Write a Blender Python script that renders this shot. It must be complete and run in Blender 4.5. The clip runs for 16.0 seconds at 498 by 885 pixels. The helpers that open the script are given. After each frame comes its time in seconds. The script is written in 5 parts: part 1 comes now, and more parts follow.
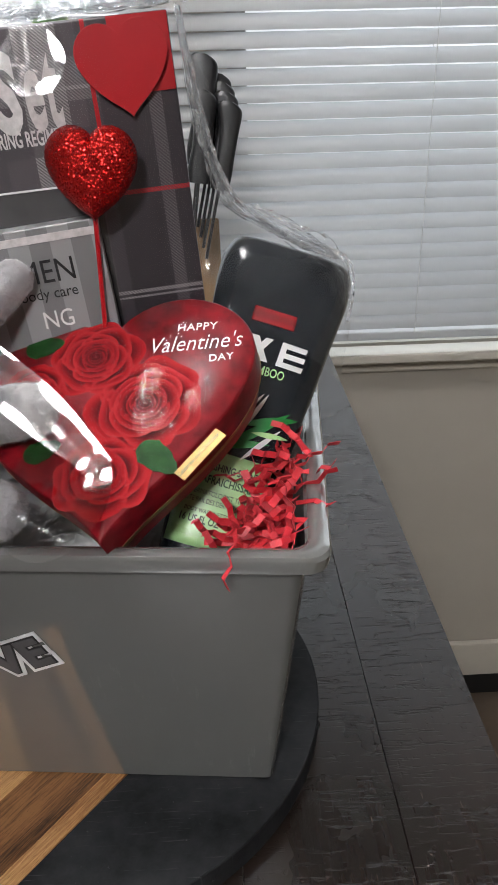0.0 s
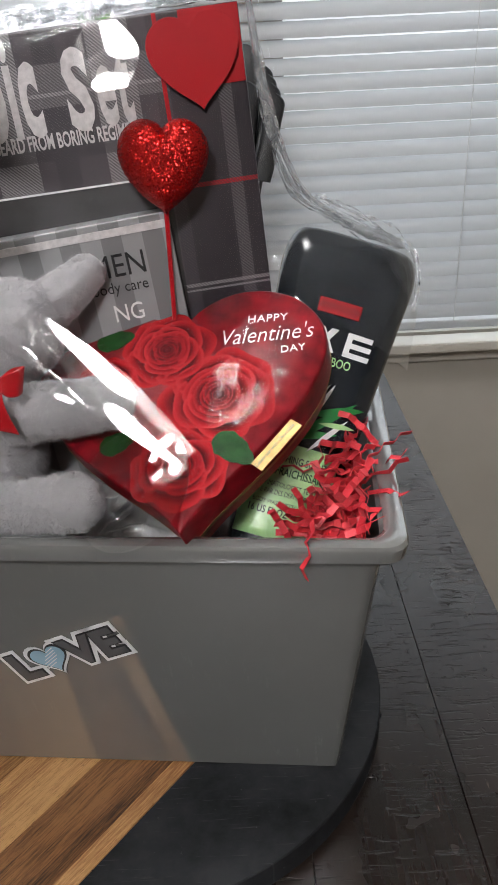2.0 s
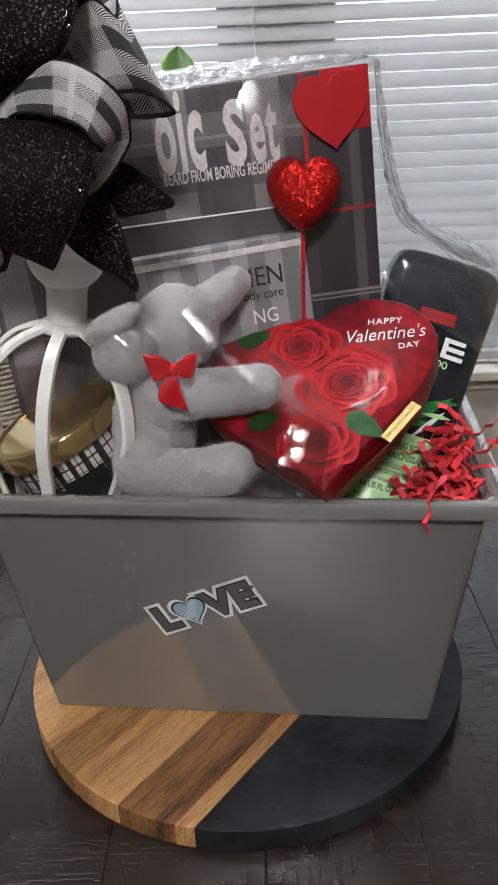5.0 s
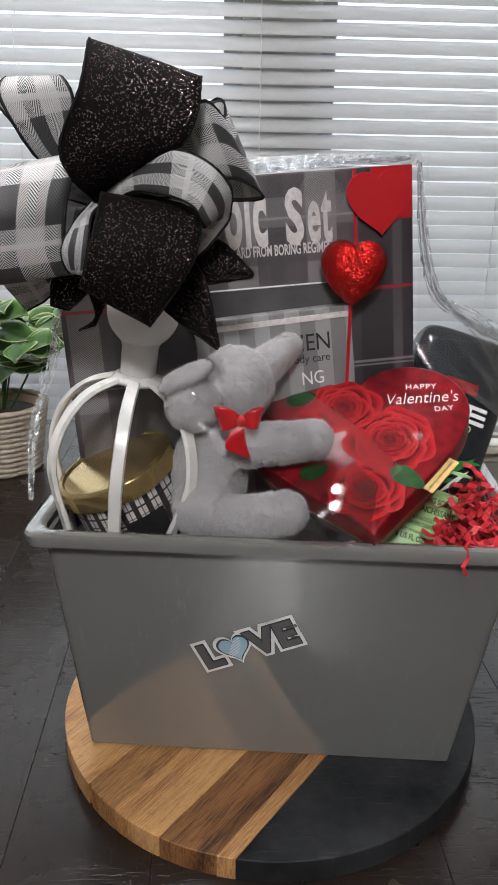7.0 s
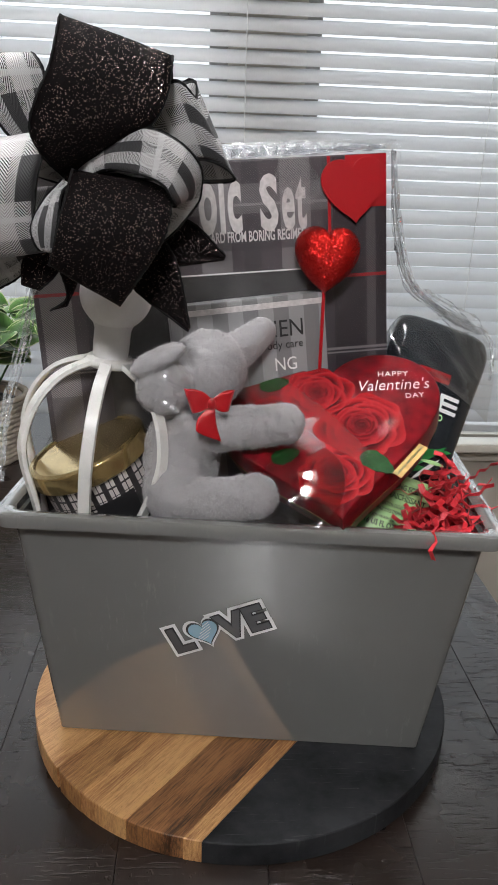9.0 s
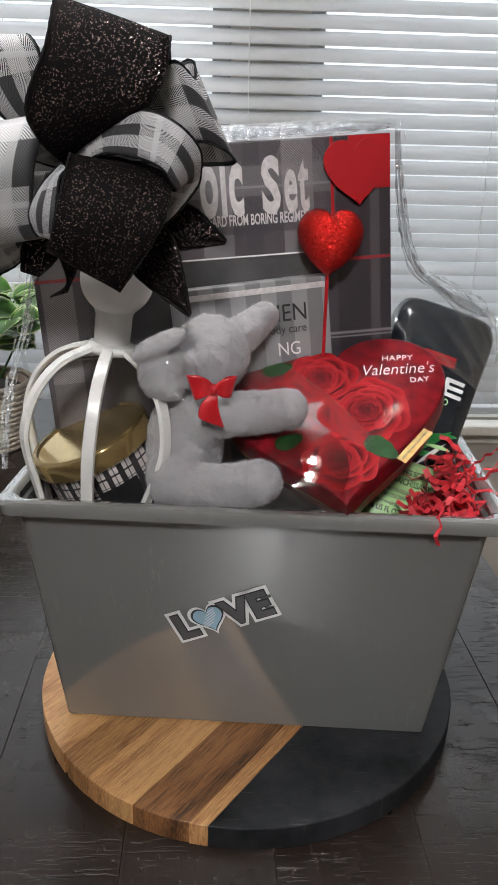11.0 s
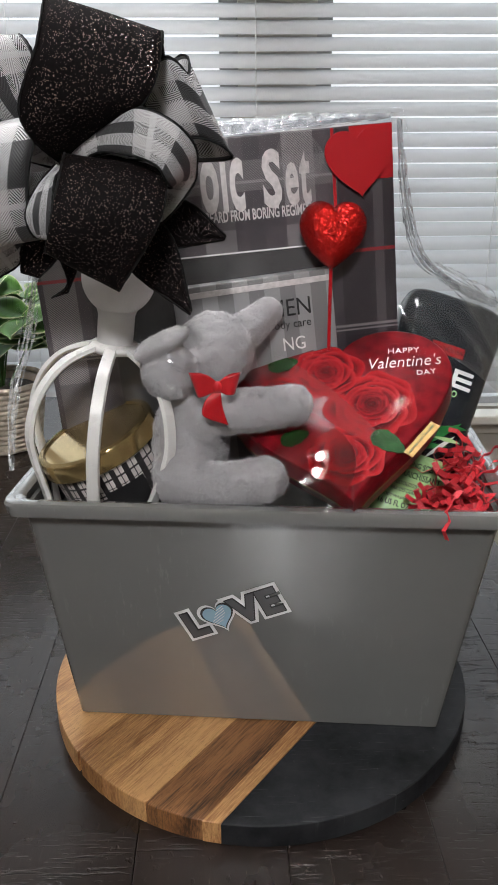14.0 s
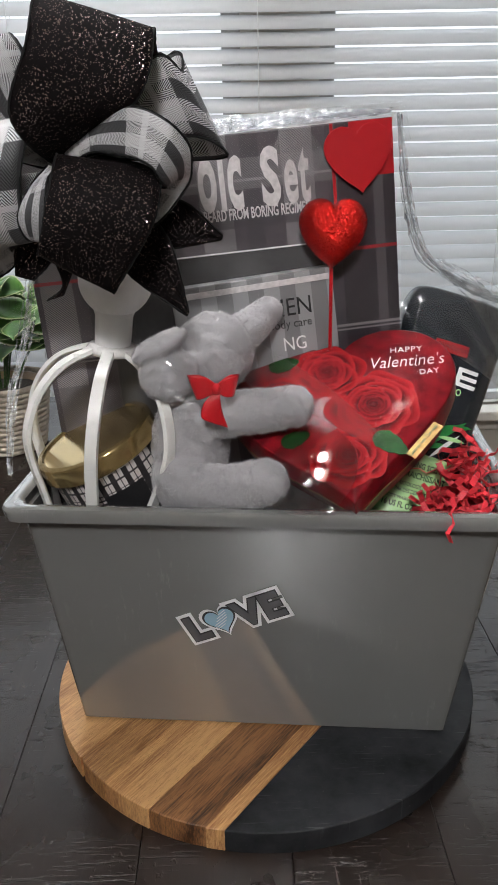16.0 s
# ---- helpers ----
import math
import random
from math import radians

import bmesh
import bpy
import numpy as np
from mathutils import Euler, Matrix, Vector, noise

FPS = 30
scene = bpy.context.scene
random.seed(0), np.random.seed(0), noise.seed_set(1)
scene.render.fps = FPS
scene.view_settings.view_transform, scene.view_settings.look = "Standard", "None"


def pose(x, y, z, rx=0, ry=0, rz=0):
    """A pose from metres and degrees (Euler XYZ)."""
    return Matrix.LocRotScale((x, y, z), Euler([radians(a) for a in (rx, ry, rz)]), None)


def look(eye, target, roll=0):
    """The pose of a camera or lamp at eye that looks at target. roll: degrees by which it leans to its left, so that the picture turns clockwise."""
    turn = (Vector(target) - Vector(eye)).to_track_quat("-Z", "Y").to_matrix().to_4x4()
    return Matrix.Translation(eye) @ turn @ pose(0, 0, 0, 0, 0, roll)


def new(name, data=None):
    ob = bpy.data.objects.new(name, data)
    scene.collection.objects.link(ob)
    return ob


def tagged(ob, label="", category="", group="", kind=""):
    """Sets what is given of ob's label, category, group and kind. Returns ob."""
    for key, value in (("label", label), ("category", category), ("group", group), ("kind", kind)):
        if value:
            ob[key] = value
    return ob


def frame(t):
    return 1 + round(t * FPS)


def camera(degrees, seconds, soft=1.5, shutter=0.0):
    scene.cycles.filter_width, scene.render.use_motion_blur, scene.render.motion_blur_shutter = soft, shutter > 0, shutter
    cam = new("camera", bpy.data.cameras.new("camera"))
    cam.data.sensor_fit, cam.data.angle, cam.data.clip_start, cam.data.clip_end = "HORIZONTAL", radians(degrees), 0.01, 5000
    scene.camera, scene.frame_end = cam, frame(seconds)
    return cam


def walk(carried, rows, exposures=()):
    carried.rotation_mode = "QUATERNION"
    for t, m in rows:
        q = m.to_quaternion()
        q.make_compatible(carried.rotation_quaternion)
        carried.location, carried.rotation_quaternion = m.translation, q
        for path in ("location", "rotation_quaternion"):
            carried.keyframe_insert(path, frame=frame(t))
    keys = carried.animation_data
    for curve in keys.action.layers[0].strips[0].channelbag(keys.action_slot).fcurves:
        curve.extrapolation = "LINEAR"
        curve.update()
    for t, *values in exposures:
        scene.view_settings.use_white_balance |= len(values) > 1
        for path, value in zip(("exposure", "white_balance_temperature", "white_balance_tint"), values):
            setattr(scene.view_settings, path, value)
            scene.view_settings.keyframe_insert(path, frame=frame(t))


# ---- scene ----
cam = camera(36.0, 16.0, soft=0.8)
PATH = [
    (0, (-0.017, 0.045, 1.182), (0.06, 1.824, 0.27), -1.3),
    (0.5, (-0.018, 0.042, 1.181), (0.009, 1.814, 0.254), -2.5),
    (1, (-0.026, 0.039, 1.182), (-0.018, 1.808, 0.25), -2.9),
    (1.5, (-0.041, 0.045, 1.183), (-0.029, 1.811, 0.244), -2.9),
    (2, (-0.041, 0.044, 1.183), (-0.033, 1.816, 0.255), -2.8),
    (2.5, (-0.043, 0.045, 1.183), (-0.037, 1.819, 0.259), -2.7),
    (3, (-0.041, 0.04, 1.183), (-0.04, 1.815, 0.261), -2.6),
    (3.5, (-0.035, 0.038, 1.177), (-0.036, 1.814, 0.258), -2.6),
    (4, (-0.047, 0.022, 1.178), (-0.069, 1.806, 0.273), -2.7),
    (4.5, (-0.072, -0.001, 1.186), (-0.095, 1.79, 0.296), -2.6),
    (5, (-0.11, -0.039, 1.188), (-0.132, 1.779, 0.355), -2.4),
    (5.2, (-0.132, -0.062, 1.188), (-0.153, 1.779, 0.408), -2.2),
    (7.3, (-0.175, -0.086, 1.194), (-0.057, 1.802, 0.542), 1.6),
    (7.5, (-0.176, -0.087, 1.191), (-0.045, 1.803, 0.548), 1.9),
    (8, (-0.173, -0.088, 1.189), (-0.04, 1.798, 0.537), 2.1),
    (8.5, (-0.169, -0.088, 1.185), (-0.032, 1.796, 0.53), 2.2),
    (9, (-0.163, -0.091, 1.183), (-0.036, 1.793, 0.523), 2.0),
    (11.5, (-0.158, -0.085, 1.184), (-0.058, 1.782, 0.476), 1.2),
    (12, (-0.156, -0.083, 1.187), (-0.067, 1.784, 0.474), 1.0),
    (12.5, (-0.159, -0.085, 1.186), (-0.077, 1.78, 0.469), 0.8),
    (13, (-0.151, -0.09, 1.185), (-0.077, 1.777, 0.473), 0.4),
    (13.5, (-0.15, -0.087, 1.185), (-0.083, 1.778, 0.466), 0.1),
    (14, (-0.15, -0.084, 1.185), (-0.095, 1.782, 0.466), -0.3),
    (14.5, (-0.154, -0.081, 1.189), (-0.104, 1.786, 0.472), -0.6),
    (15, (-0.152, -0.08, 1.186), (-0.107, 1.787, 0.471), -0.8),
    (15.5, (-0.151, -0.078, 1.186), (-0.109, 1.787, 0.466), -0.9),
    (16, (-0.144, -0.076, 1.186), (-0.113, 1.787, 0.458), -1.1),
]
walk(cam, [(t, look(eye, target, roll)) for t, eye, target, roll in PATH])

# ==== light ====
world = bpy.data.worlds.new("sky")
scene.world = world
world.use_nodes = True
wn = world.node_tree
sky = wn.nodes.new("ShaderNodeTexSky")
sky.sky_type, sky.sun_disc, sky.sun_elevation, sky.sun_rotation = "NISHITA", False, radians(32), radians(150)
wn.links.new(sky.outputs[0], wn.nodes["Background"].inputs[0])
wn.nodes["Background"].inputs[1].default_value = 0.12

LAMP_NEAR, LAMP_FILL = 72.0, 165.0
TABLE, BOARD = 0.75, 0.768
WALL_Y, FLOOR_Z, CEIL_Z = 1.426, -0.36, 2.25


def lamp(name, kind, m, power, colour=(1, 1, 1), **more):
    data = bpy.data.lights.new(name, kind)
    data.energy, data.color = power, colour
    for key, value in more.items():
        if key == "size":
            data.size = value
        if key == "size_y":
            data.shape, data.size_y = "RECTANGLE", value
        if key == "radius":
            data.shadow_soft_size = value
        if key == "angle":
            data.angle = value
    ob = new(name, data)
    ob.matrix_world = m
    return ob


lamp("sun", "SUN", look((1.5, 4, 4), (0, 0, 0.7)), 1.0, (1, 0.97, 0.92), angle=radians(10))
lamp("window_light_left", "AREA", look((-0.62, 1.60, 1.35), (-0.62, 0, 1.25)), 7.5, (0.84, 0.93, 1), size=0.95, size_y=1.2)
lamp("window_light_right", "AREA", look((0.54, 1.60, 1.35), (0.54, 0, 1.25)), 7.0, (0.84, 0.93, 1), size=0.95, size_y=1.2)

# ==== materials ====


class Nodes:
    """A small wrapper for building node materials."""

    def __init__(self, name):
        self.m = bpy.data.materials.new(name)
        self.m.use_nodes = True
        self.t = self.m.node_tree
        self.b = self.t.nodes["Principled BSDF"]
        self.out = self.t.nodes["Material Output"]

    def add(self, kind, **inputs):
        n = self.t.nodes.new("ShaderNode" + kind)
        for key, value in inputs.items():
            self.feed(n.inputs[key.replace("_", " ")], value)
        return n

    def feed(self, socket, value):
        if isinstance(value, bpy.types.NodeSocket):
            self.t.links.new(value, socket)
        elif isinstance(value, bpy.types.Node):
            self.t.links.new(value.outputs[0], socket)
        elif isinstance(value, tuple) and len(value) == 3 and socket.type == "RGBA":
            socket.default_value = (*value, 1)
        else:
            socket.default_value = value

    def math(self, op, a, b=0.5, c=0.5):
        n = self.t.nodes.new("ShaderNodeMath")
        n.operation = op
        for k, v in enumerate((a, b, c)):
            self.feed(n.inputs[k], v)
        return n.outputs[0]

    def mix(self, f, a, b, blend="MIX"):
        n = self.t.nodes.new("ShaderNodeMix")
        n.data_type, n.blend_type = "RGBA", blend
        self.feed(n.inputs[0], f), self.feed(n.inputs[6], a), self.feed(n.inputs[7], b)
        return n.outputs[2]

    def ramp(self, f, *stops):
        n = self.t.nodes.new("ShaderNodeValToRGB")
        while len(n.color_ramp.elements) < len(stops):
            n.color_ramp.elements.new(0.5)
        for e, (p, c) in zip(n.color_ramp.elements, stops):
            e.position, e.color = p, (*c, 1) if isinstance(c, tuple) else (c, c, c, 1)
        self.feed(n.inputs[0], f)
        return n.outputs[0]

    def coords(self, scale=(1, 1, 1), which="Object"):
        c = self.t.nodes.new("ShaderNodeTexCoord")
        m = self.add("Mapping", Scale=scale)
        self.t.links.new(c.outputs[which], m.inputs[0])
        return m.outputs[0]

    def noise(self, scale, vec, detail=4.0, rough=0.55):
        return self.add("TexNoise", Scale=scale, Detail=detail, Roughness=rough, Vector=vec).outputs[0]

    def bump(self, height, strength, distance=0.001, normal=None):
        n = self.add("Bump", Strength=strength, Distance=distance, Height=height)
        if normal is not None:
            self.t.links.new(normal, n.inputs["Normal"])
        return n.outputs[0]

    def set(self, **inputs):
        for key, value in inputs.items():
            self.feed(self.b.inputs[key.replace("_", " ")], value)
        return self.m


def plain(name, colour, rough=0.5, var=0.12, scale=25.0, grain=400.0, bump=0.08, metal=0.0, **more):
    """A surface of one colour with two scales of variation and fine relief."""
    n = Nodes(name)
    v = n.coords()
    big, fine = n.noise(scale, v), n.noise(grain, v, 2.0)
    dark = tuple(c * (1 - var) for c in colour)
    light = tuple(min(1, c * (1 + var)) for c in colour)
    col = n.ramp(big, (0.3, dark), (0.7, light))
    r = n.math("MULTIPLY_ADD", big, 0.16, rough - 0.08)
    return n.set(Base_Color=col, Roughness=r, Metallic=metal, Normal=n.bump(fine, bump), **more)


def table_wood():
    n = Nodes("dark_rough_sawn_wood")
    v = n.coords()
    rnd = n.add("ObjectInfo").outputs["Random"]
    shift = n.add("VectorMath")
    shift.operation = "ADD"
    n.feed(shift.inputs[0], v)
    off = n.add("CombineXYZ", X=rnd, Y=n.math("MULTIPLY", rnd, 7.0))
    n.feed(shift.inputs[1], off.outputs[0])
    p = shift.outputs[0]

    def stretched(sx, sy, sz, scale, detail=4.0):
        m = n.add("Mapping", Scale=(sx, sy, sz), Vector=p)
        return n.noise(scale, m.outputs[0], detail)
    grain = stretched(12, 1, 12, 14)
    blotch = stretched(1, 1, 1, 9)
    # short saw marks across the plank
    saw = stretched(1, 9, 1, 42, 3.0)
    where = n.ramp(stretched(1, 1, 1, 7), (0.45, 0.0), (0.62, 1.0))
    cut = n.math("MULTIPLY", n.ramp(saw, (0.56, 0.0), (0.66, 1.0)), where)
    pits = n.ramp(stretched(1.5, 1, 1, 120, 2.0), (0.66, 0.0), (0.74, 1.0))
    base = n.mix(grain, (0.006, 0.0040, 0.0032), (0.022, 0.0145, 0.0115))
    base = n.mix(n.math("MULTIPLY", blotch, 0.4), base, (0.036, 0.023, 0.018))
    base = n.mix(n.math("MULTIPLY", cut, 0.7), base, (0.006, 0.005, 0.005))
    worn = n.ramp(stretched(6, 1, 6, 60, 2.0), (0.74, 0.0), (0.8, 1.0))
    base = n.mix(n.math("MULTIPLY", worn, 0.7), base, (0.16, 0.12, 0.10))
    h = n.math("SUBTRACT", n.math("MULTIPLY", grain, 0.25), n.math("ADD", cut, n.math("MULTIPLY", pits, 0.5)))
    rough = n.math("MULTIPLY_ADD", blotch, 0.20, 0.18)
    return n.set(IOR=1.45, Base_Color=base, Roughness=rough, Normal=n.bump(h, 0.55, 0.0012))


def acacia(light, dark, name, angle=0.0):
    n = Nodes(name)
    c = n.t.nodes.new("ShaderNodeTexCoord")
    rot = n.add("Mapping", Rotation=(0, 0, radians(angle)))
    n.t.links.new(c.outputs["Object"], rot.inputs[0])
    m = n.add("Mapping", Scale=(9, 1, 4), Vector=rot.outputs[0])
    warp = n.noise(7, m.outputs[0], 3.0)
    m2 = n.add("Mapping", Scale=(40, 2.2, 8), Vector=rot.outputs[0])
    fine = n.noise(22, m2.outputs[0], 5.0, 0.7)
    f = n.math("MULTIPLY_ADD", fine, 0.55, n.math("MULTIPLY", warp, 0.5))
    col = n.ramp(f, (0.43, dark), (0.52, tuple((a + b) / 2 for a, b in zip(light, dark))), (0.61, light))
    pores = n.ramp(n.noise(90, m2.outputs[0], 2.0), (0.62, 0.0), (0.7, 1.0))
    col = n.mix(n.math("MULTIPLY", pores, 0.8), col, tuple(x * 0.35 for x in dark))
    return n.set(Base_Color=col, Roughness=0.42, Normal=n.bump(fine, 0.12, 0.0006))


def slate():
    n = Nodes("black_slate")
    v = n.coords()
    big, fine = n.noise(16, v, 6.0, 0.65), n.noise(220, v, 4.0)
    col = n.mix(n.ramp(big, (0.35, 0.0), (0.65, 1.0)), (0.005, 0.0052, 0.006), (0.032, 0.033, 0.036))
    m = n.add("Mapping", Scale=(3, 60, 1), Rotation=(0, 0, radians(38)), Vector=v)
    scuff = n.ramp(n.noise(12, m.outputs[0], 3.0), (0.64, 0.0), (0.8, 1.0))
    col = n.mix(n.math("MULTIPLY", scuff, 0.5), col, (0.13, 0.13, 0.135))
    spot = n.ramp(fine, (0.68, 0.0), (0.78, 1.0))
    col = n.mix(n.math("MULTIPLY", spot, 0.4), col, (0.15, 0.15, 0.15))
    return n.set(Base_Color=col, Roughness=0.55, IOR=1.25, Normal=n.bump(n.math("ADD", big, n.math("MULTIPLY", fine, 0.3)), 0.3, 0.0008))


M_TABLE = table_wood()
M_WOOD_LIGHT = acacia((0.62, 0.35, 0.145), (0.29, 0.12, 0.038), "pale_acacia", 38)
M_WOOD_DARK = acacia((0.30, 0.135, 0.05), (0.042, 0.015, 0.006), "dark_acacia", 38)
M_WOOD_MID = acacia((0.50, 0.27, 0.105), (0.20, 0.08, 0.025), "brown_acacia", 38)
M_SLATE = slate()
M_WALL = plain("beige_wall_paint", (0.50, 0.46, 0.40), 0.6, 0.05, 4, 300, 0.1)
M_CEIL = plain("white_ceiling_paint", (0.75, 0.74, 0.72), 0.7, 0.04, 4, 200, 0.2)
M_TRIM = plain("cream_trim_paint", (0.60, 0.56, 0.49), 0.4, 0.06, 10, 200, 0.06)
M_BLACK = plain("near_black", (0.012, 0.012, 0.012), 0.6)
M_FLOOR = plain("tan_vinyl_floor", (0.17, 0.13, 0.095), 0.45, 0.15, 6, 120, 0.1)


def slat_vinyl():
    """White vinyl that lets some daylight through."""
    n = Nodes("white_vinyl_slat")
    v = n.coords()
    col = n.mix(n.noise(12, v), (0.50, 0.50, 0.50), (0.56, 0.56, 0.56))
    n.set(Base_Color=col, Roughness=0.4, Normal=n.bump(n.noise(150, v, 2.0), 0.05))
    tl = n.add("BsdfTranslucent", Color=(0.80, 0.81, 0.82))
    mix = n.t.nodes.new("ShaderNodeMixShader")
    mix.inputs[0].default_value = 0.36
    n.feed(mix.inputs[1], n.b.outputs[0]), n.feed(mix.inputs[2], tl.outputs[0])
    n.feed(n.out.inputs[0], mix.outputs[0])
    return n.m


M_SLAT = slat_vinyl()
M_CORD = plain("white_cord", (0.7, 0.7, 0.68), 0.7)
M_FRAME = plain("grey_window_frame", (0.30, 0.29, 0.28), 0.45)


def bin_plastic():
    n = Nodes("grey_moulded_plastic")
    v = n.coords()
    big, fine = n.noise(9, v, 5.0), n.noise(500, v, 2.0)
    m = n.add("Mapping", Scale=(30, 30, 3), Vector=v)
    streak = n.ramp(n.noise(6, m.outputs[0], 4.0, 0.7), (0.58, 0.0), (0.8, 1.0))
    patch = n.ramp(n.noise(11, v, 3.0), (0.5, 0.0), (0.68, 1.0))
    # pale streaks painted for the front's hazy highlights and its smudges
    haze_smudge = n.math("MULTIPLY", streak, patch)
    col = n.mix(big, (0.160, 0.160, 0.154), (0.19, 0.19, 0.183))
    col = n.mix(n.math("MULTIPLY", haze_smudge, 0.40), col, (0.42, 0.42, 0.40))
    rough = n.math("MULTIPLY_ADD", haze_smudge, 0.22, n.math("MULTIPLY_ADD", big, 0.04, 0.05))
    return n.set(Base_Color=col, Roughness=rough, IOR=2.0, Coat_Weight=1.0, Coat_Roughness=0.04, Normal=n.bump(fine, 0.006, 0.0004))


M_BIN = bin_plastic()

# ==== building helpers ====


def box_bm(sx, sy, sz, at=(0, 0, 0), bevel=0.0, seg=2, bm=None, turn=None):
    """A box of that size with its middle at the given place."""
    own = bmesh.new()
    bmesh.ops.create_cube(own, size=1.0)
    bmesh.ops.scale(own, vec=(sx, sy, sz), verts=own.verts)
    if bevel:
        bmesh.ops.bevel(own, geom=own.edges[:], offset=bevel, segments=seg, affect="EDGES", profile=0.6)
    if turn is not None:
        bmesh.ops.transform(own, matrix=turn, verts=own.verts)
    bmesh.ops.translate(own, vec=at, verts=own.verts)
    return own


def part(name, bm, material, parent=None, label="", smooth=False):
    """Links a bmesh as one mesh object under a thing or a part."""
    me = bpy.data.meshes.new(name)
    bmesh.ops.recalc_face_normals(bm, faces=bm.faces)
    bm.to_mesh(me)
    bm.free()
    for mat in material if isinstance(material, (list, tuple)) else (material,):
        me.materials.append(mat)
    if smooth:
        me.polygons.foreach_set("use_smooth", [True] * len(me.polygons))
    ob = new(name, me)
    if parent is not None:
        ob.parent = parent
    if label:
        tagged(ob, label)
    return ob


def smooth_by_angle(ob, degrees=35):
    ob.data.polygons.foreach_set("use_smooth", [True] * len(ob.data.polygons))
    ob.data.set_sharp_from_angle(angle=radians(degrees))
    return ob


def thing(name, m, label, category, group=""):
    ob = new(name)
    ob.empty_display_size = 0.02
    ob.matrix_world = m
    return tagged(ob, label, category, group)


def structure(ob, label, category):
    return tagged(ob, label, category, kind="structure")


def loft(rings, closed=True, caps=True, bm=None):
    """A skin over rings of equally many points."""
    bm = bm or bmesh.new()
    vs = [[bm.verts.new(p) for p in ring] for ring in rings]
    n = len(vs[0])
    for a, b in zip(vs, vs[1:]):
        for k in range(n if closed else n - 1):
            bm.faces.new((a[k], a[(k + 1) % n], b[(k + 1) % n], b[k]))
    if caps and closed:
        bm.faces.new(vs[0][::-1]), bm.faces.new(vs[-1])
    return bm


def spin(profile, n=32, bm=None):
    """A turned body: profile of (radius, height)."""
    return loft([[(r * math.cos(2 * math.pi * k / n), r * math.sin(2 * math.pi * k / n), z) for k in range(n)] for r, z in profile], bm=bm)


def rounded(w, d, r, n=6):
    """The outline of a rectangle with round corners, about its middle."""
    out = []
    for cx, cy, a in ((w / 2 - r, d / 2 - r, 0), (-w / 2 + r, d / 2 - r, 90), (-w / 2 + r, -d / 2 + r, 180), (w / 2 - r, -d / 2 + r, 270)):
        for k in range(n + 1):
            b = radians(a + 90 * k / n)
            out.append((cx + r * math.cos(b), cy + r * math.sin(b)))
    return out


def catmull(points, steps=8):
    """A smooth line through the points (tuples of any length)."""
    p = np.array(points, float)
    p = np.vstack([2 * p[0] - p[1], p, 2 * p[-1] - p[-2]])
    out = []
    for k in range(1, len(p) - 2):
        for s in range(steps):
            t = s / steps
            out.append(0.5 * (2 * p[k] + (p[k + 1] - p[k - 1]) * t + (2 * p[k - 1] - 5 * p[k] + 4 * p[k + 1] - p[k + 2]) * t * t
                              + (3 * p[k] - p[k - 1] - 3 * p[k + 1] + p[k + 2]) * t ** 3))
    out.append(p[-2])
    return out


def tube(points, radius, n=8, bm=None):
    """A round rod along a line; radius may be a list."""
    pts = [Vector(p) for p in points]
    rings = []
    side = None
    for k, p in enumerate(pts):
        d = (pts[min(k + 1, len(pts) - 1)] - pts[max(k - 1, 0)]).normalized()
        if side is None:
            side = d.orthogonal().normalized()
        side = (side - d * side.dot(d)).normalized()
        up = d.cross(side)
        r = radius[k] if isinstance(radius, (list, tuple)) else radius
        rings.append([p + (side * math.cos(2 * math.pi * j / n) + up * math.sin(2 * math.pi * j / n)) * r for j in range(n)])
    return loft(rings, bm=bm)


# ==== room ====
floor = structure(part("floor", box_bm(5.2, 4.4, 0.1, (0, -0.6, FLOOR_Z - 0.05)), M_FLOOR), "tan vinyl kitchen floor", "floor")
ceiling = structure(part("ceiling", box_bm(5.2, 4.4, 0.1, (0, -0.6, CEIL_Z + 0.05)), M_CEIL), "white painted ceiling", "ceiling")
structure(part("wall_west", box_bm(0.1, 4.2, CEIL_Z - FLOOR_Z, (-2.55, -0.67, (CEIL_Z + FLOOR_Z) / 2)), M_WALL), "plain beige wall", "wall")
structure(part("wall_east", box_bm(0.1, 4.2, CEIL_Z - FLOOR_Z, (2.55, -0.67, (CEIL_Z + FLOOR_Z) / 2)), M_WALL), "plain beige wall", "wall")
structure(part("wall_south", box_bm(5.0, 0.1, CEIL_Z - FLOOR_Z, (0, -2.72, (CEIL_Z + FLOOR_Z) / 2)), M_WALL), "plain beige wall", "wall")
bd = Nodes("overcast_sky")
bd.set(Base_Color=(0.6, 0.62, 0.64), Emission_Color=(0.93, 0.97, 1.0), Emission_Strength=0.95)
structure(part("backdrop", box_bm(9, 0.02, 6, (0, 4.2, 1.4)), bd.m), "pale overcast sky outside the window", "backdrop")
# the window wall: two openings with a post between them
GL, GR, ZB, ZT = (-1.10, -0.120), (0.022, 1.06), 0.665, 1.98
wb = WALL_Y + 0.035
wt = 0.12
bm = bmesh.new()
for x0, x1, z0, z1 in ((-2.5, GL[0], FLOOR_Z, CEIL_Z), (GL[1], GR[0], ZB, ZT), (GR[1], 2.5, FLOOR_Z, CEIL_Z), (GL[0], GR[1], FLOOR_Z + 0.15, ZB), (GL[0], GR[1], ZT, CEIL_Z)):
    piece = box_bm(x1 - x0, wt, z1 - z0, ((x0 + x1) / 2, wb + wt / 2, (z0 + z1) / 2))
    tmp = bpy.data.meshes.new("tmp")
    piece.to_mesh(tmp)
    bm.from_mesh(tmp)
    piece.free()
    bpy.data.meshes.remove(tmp)
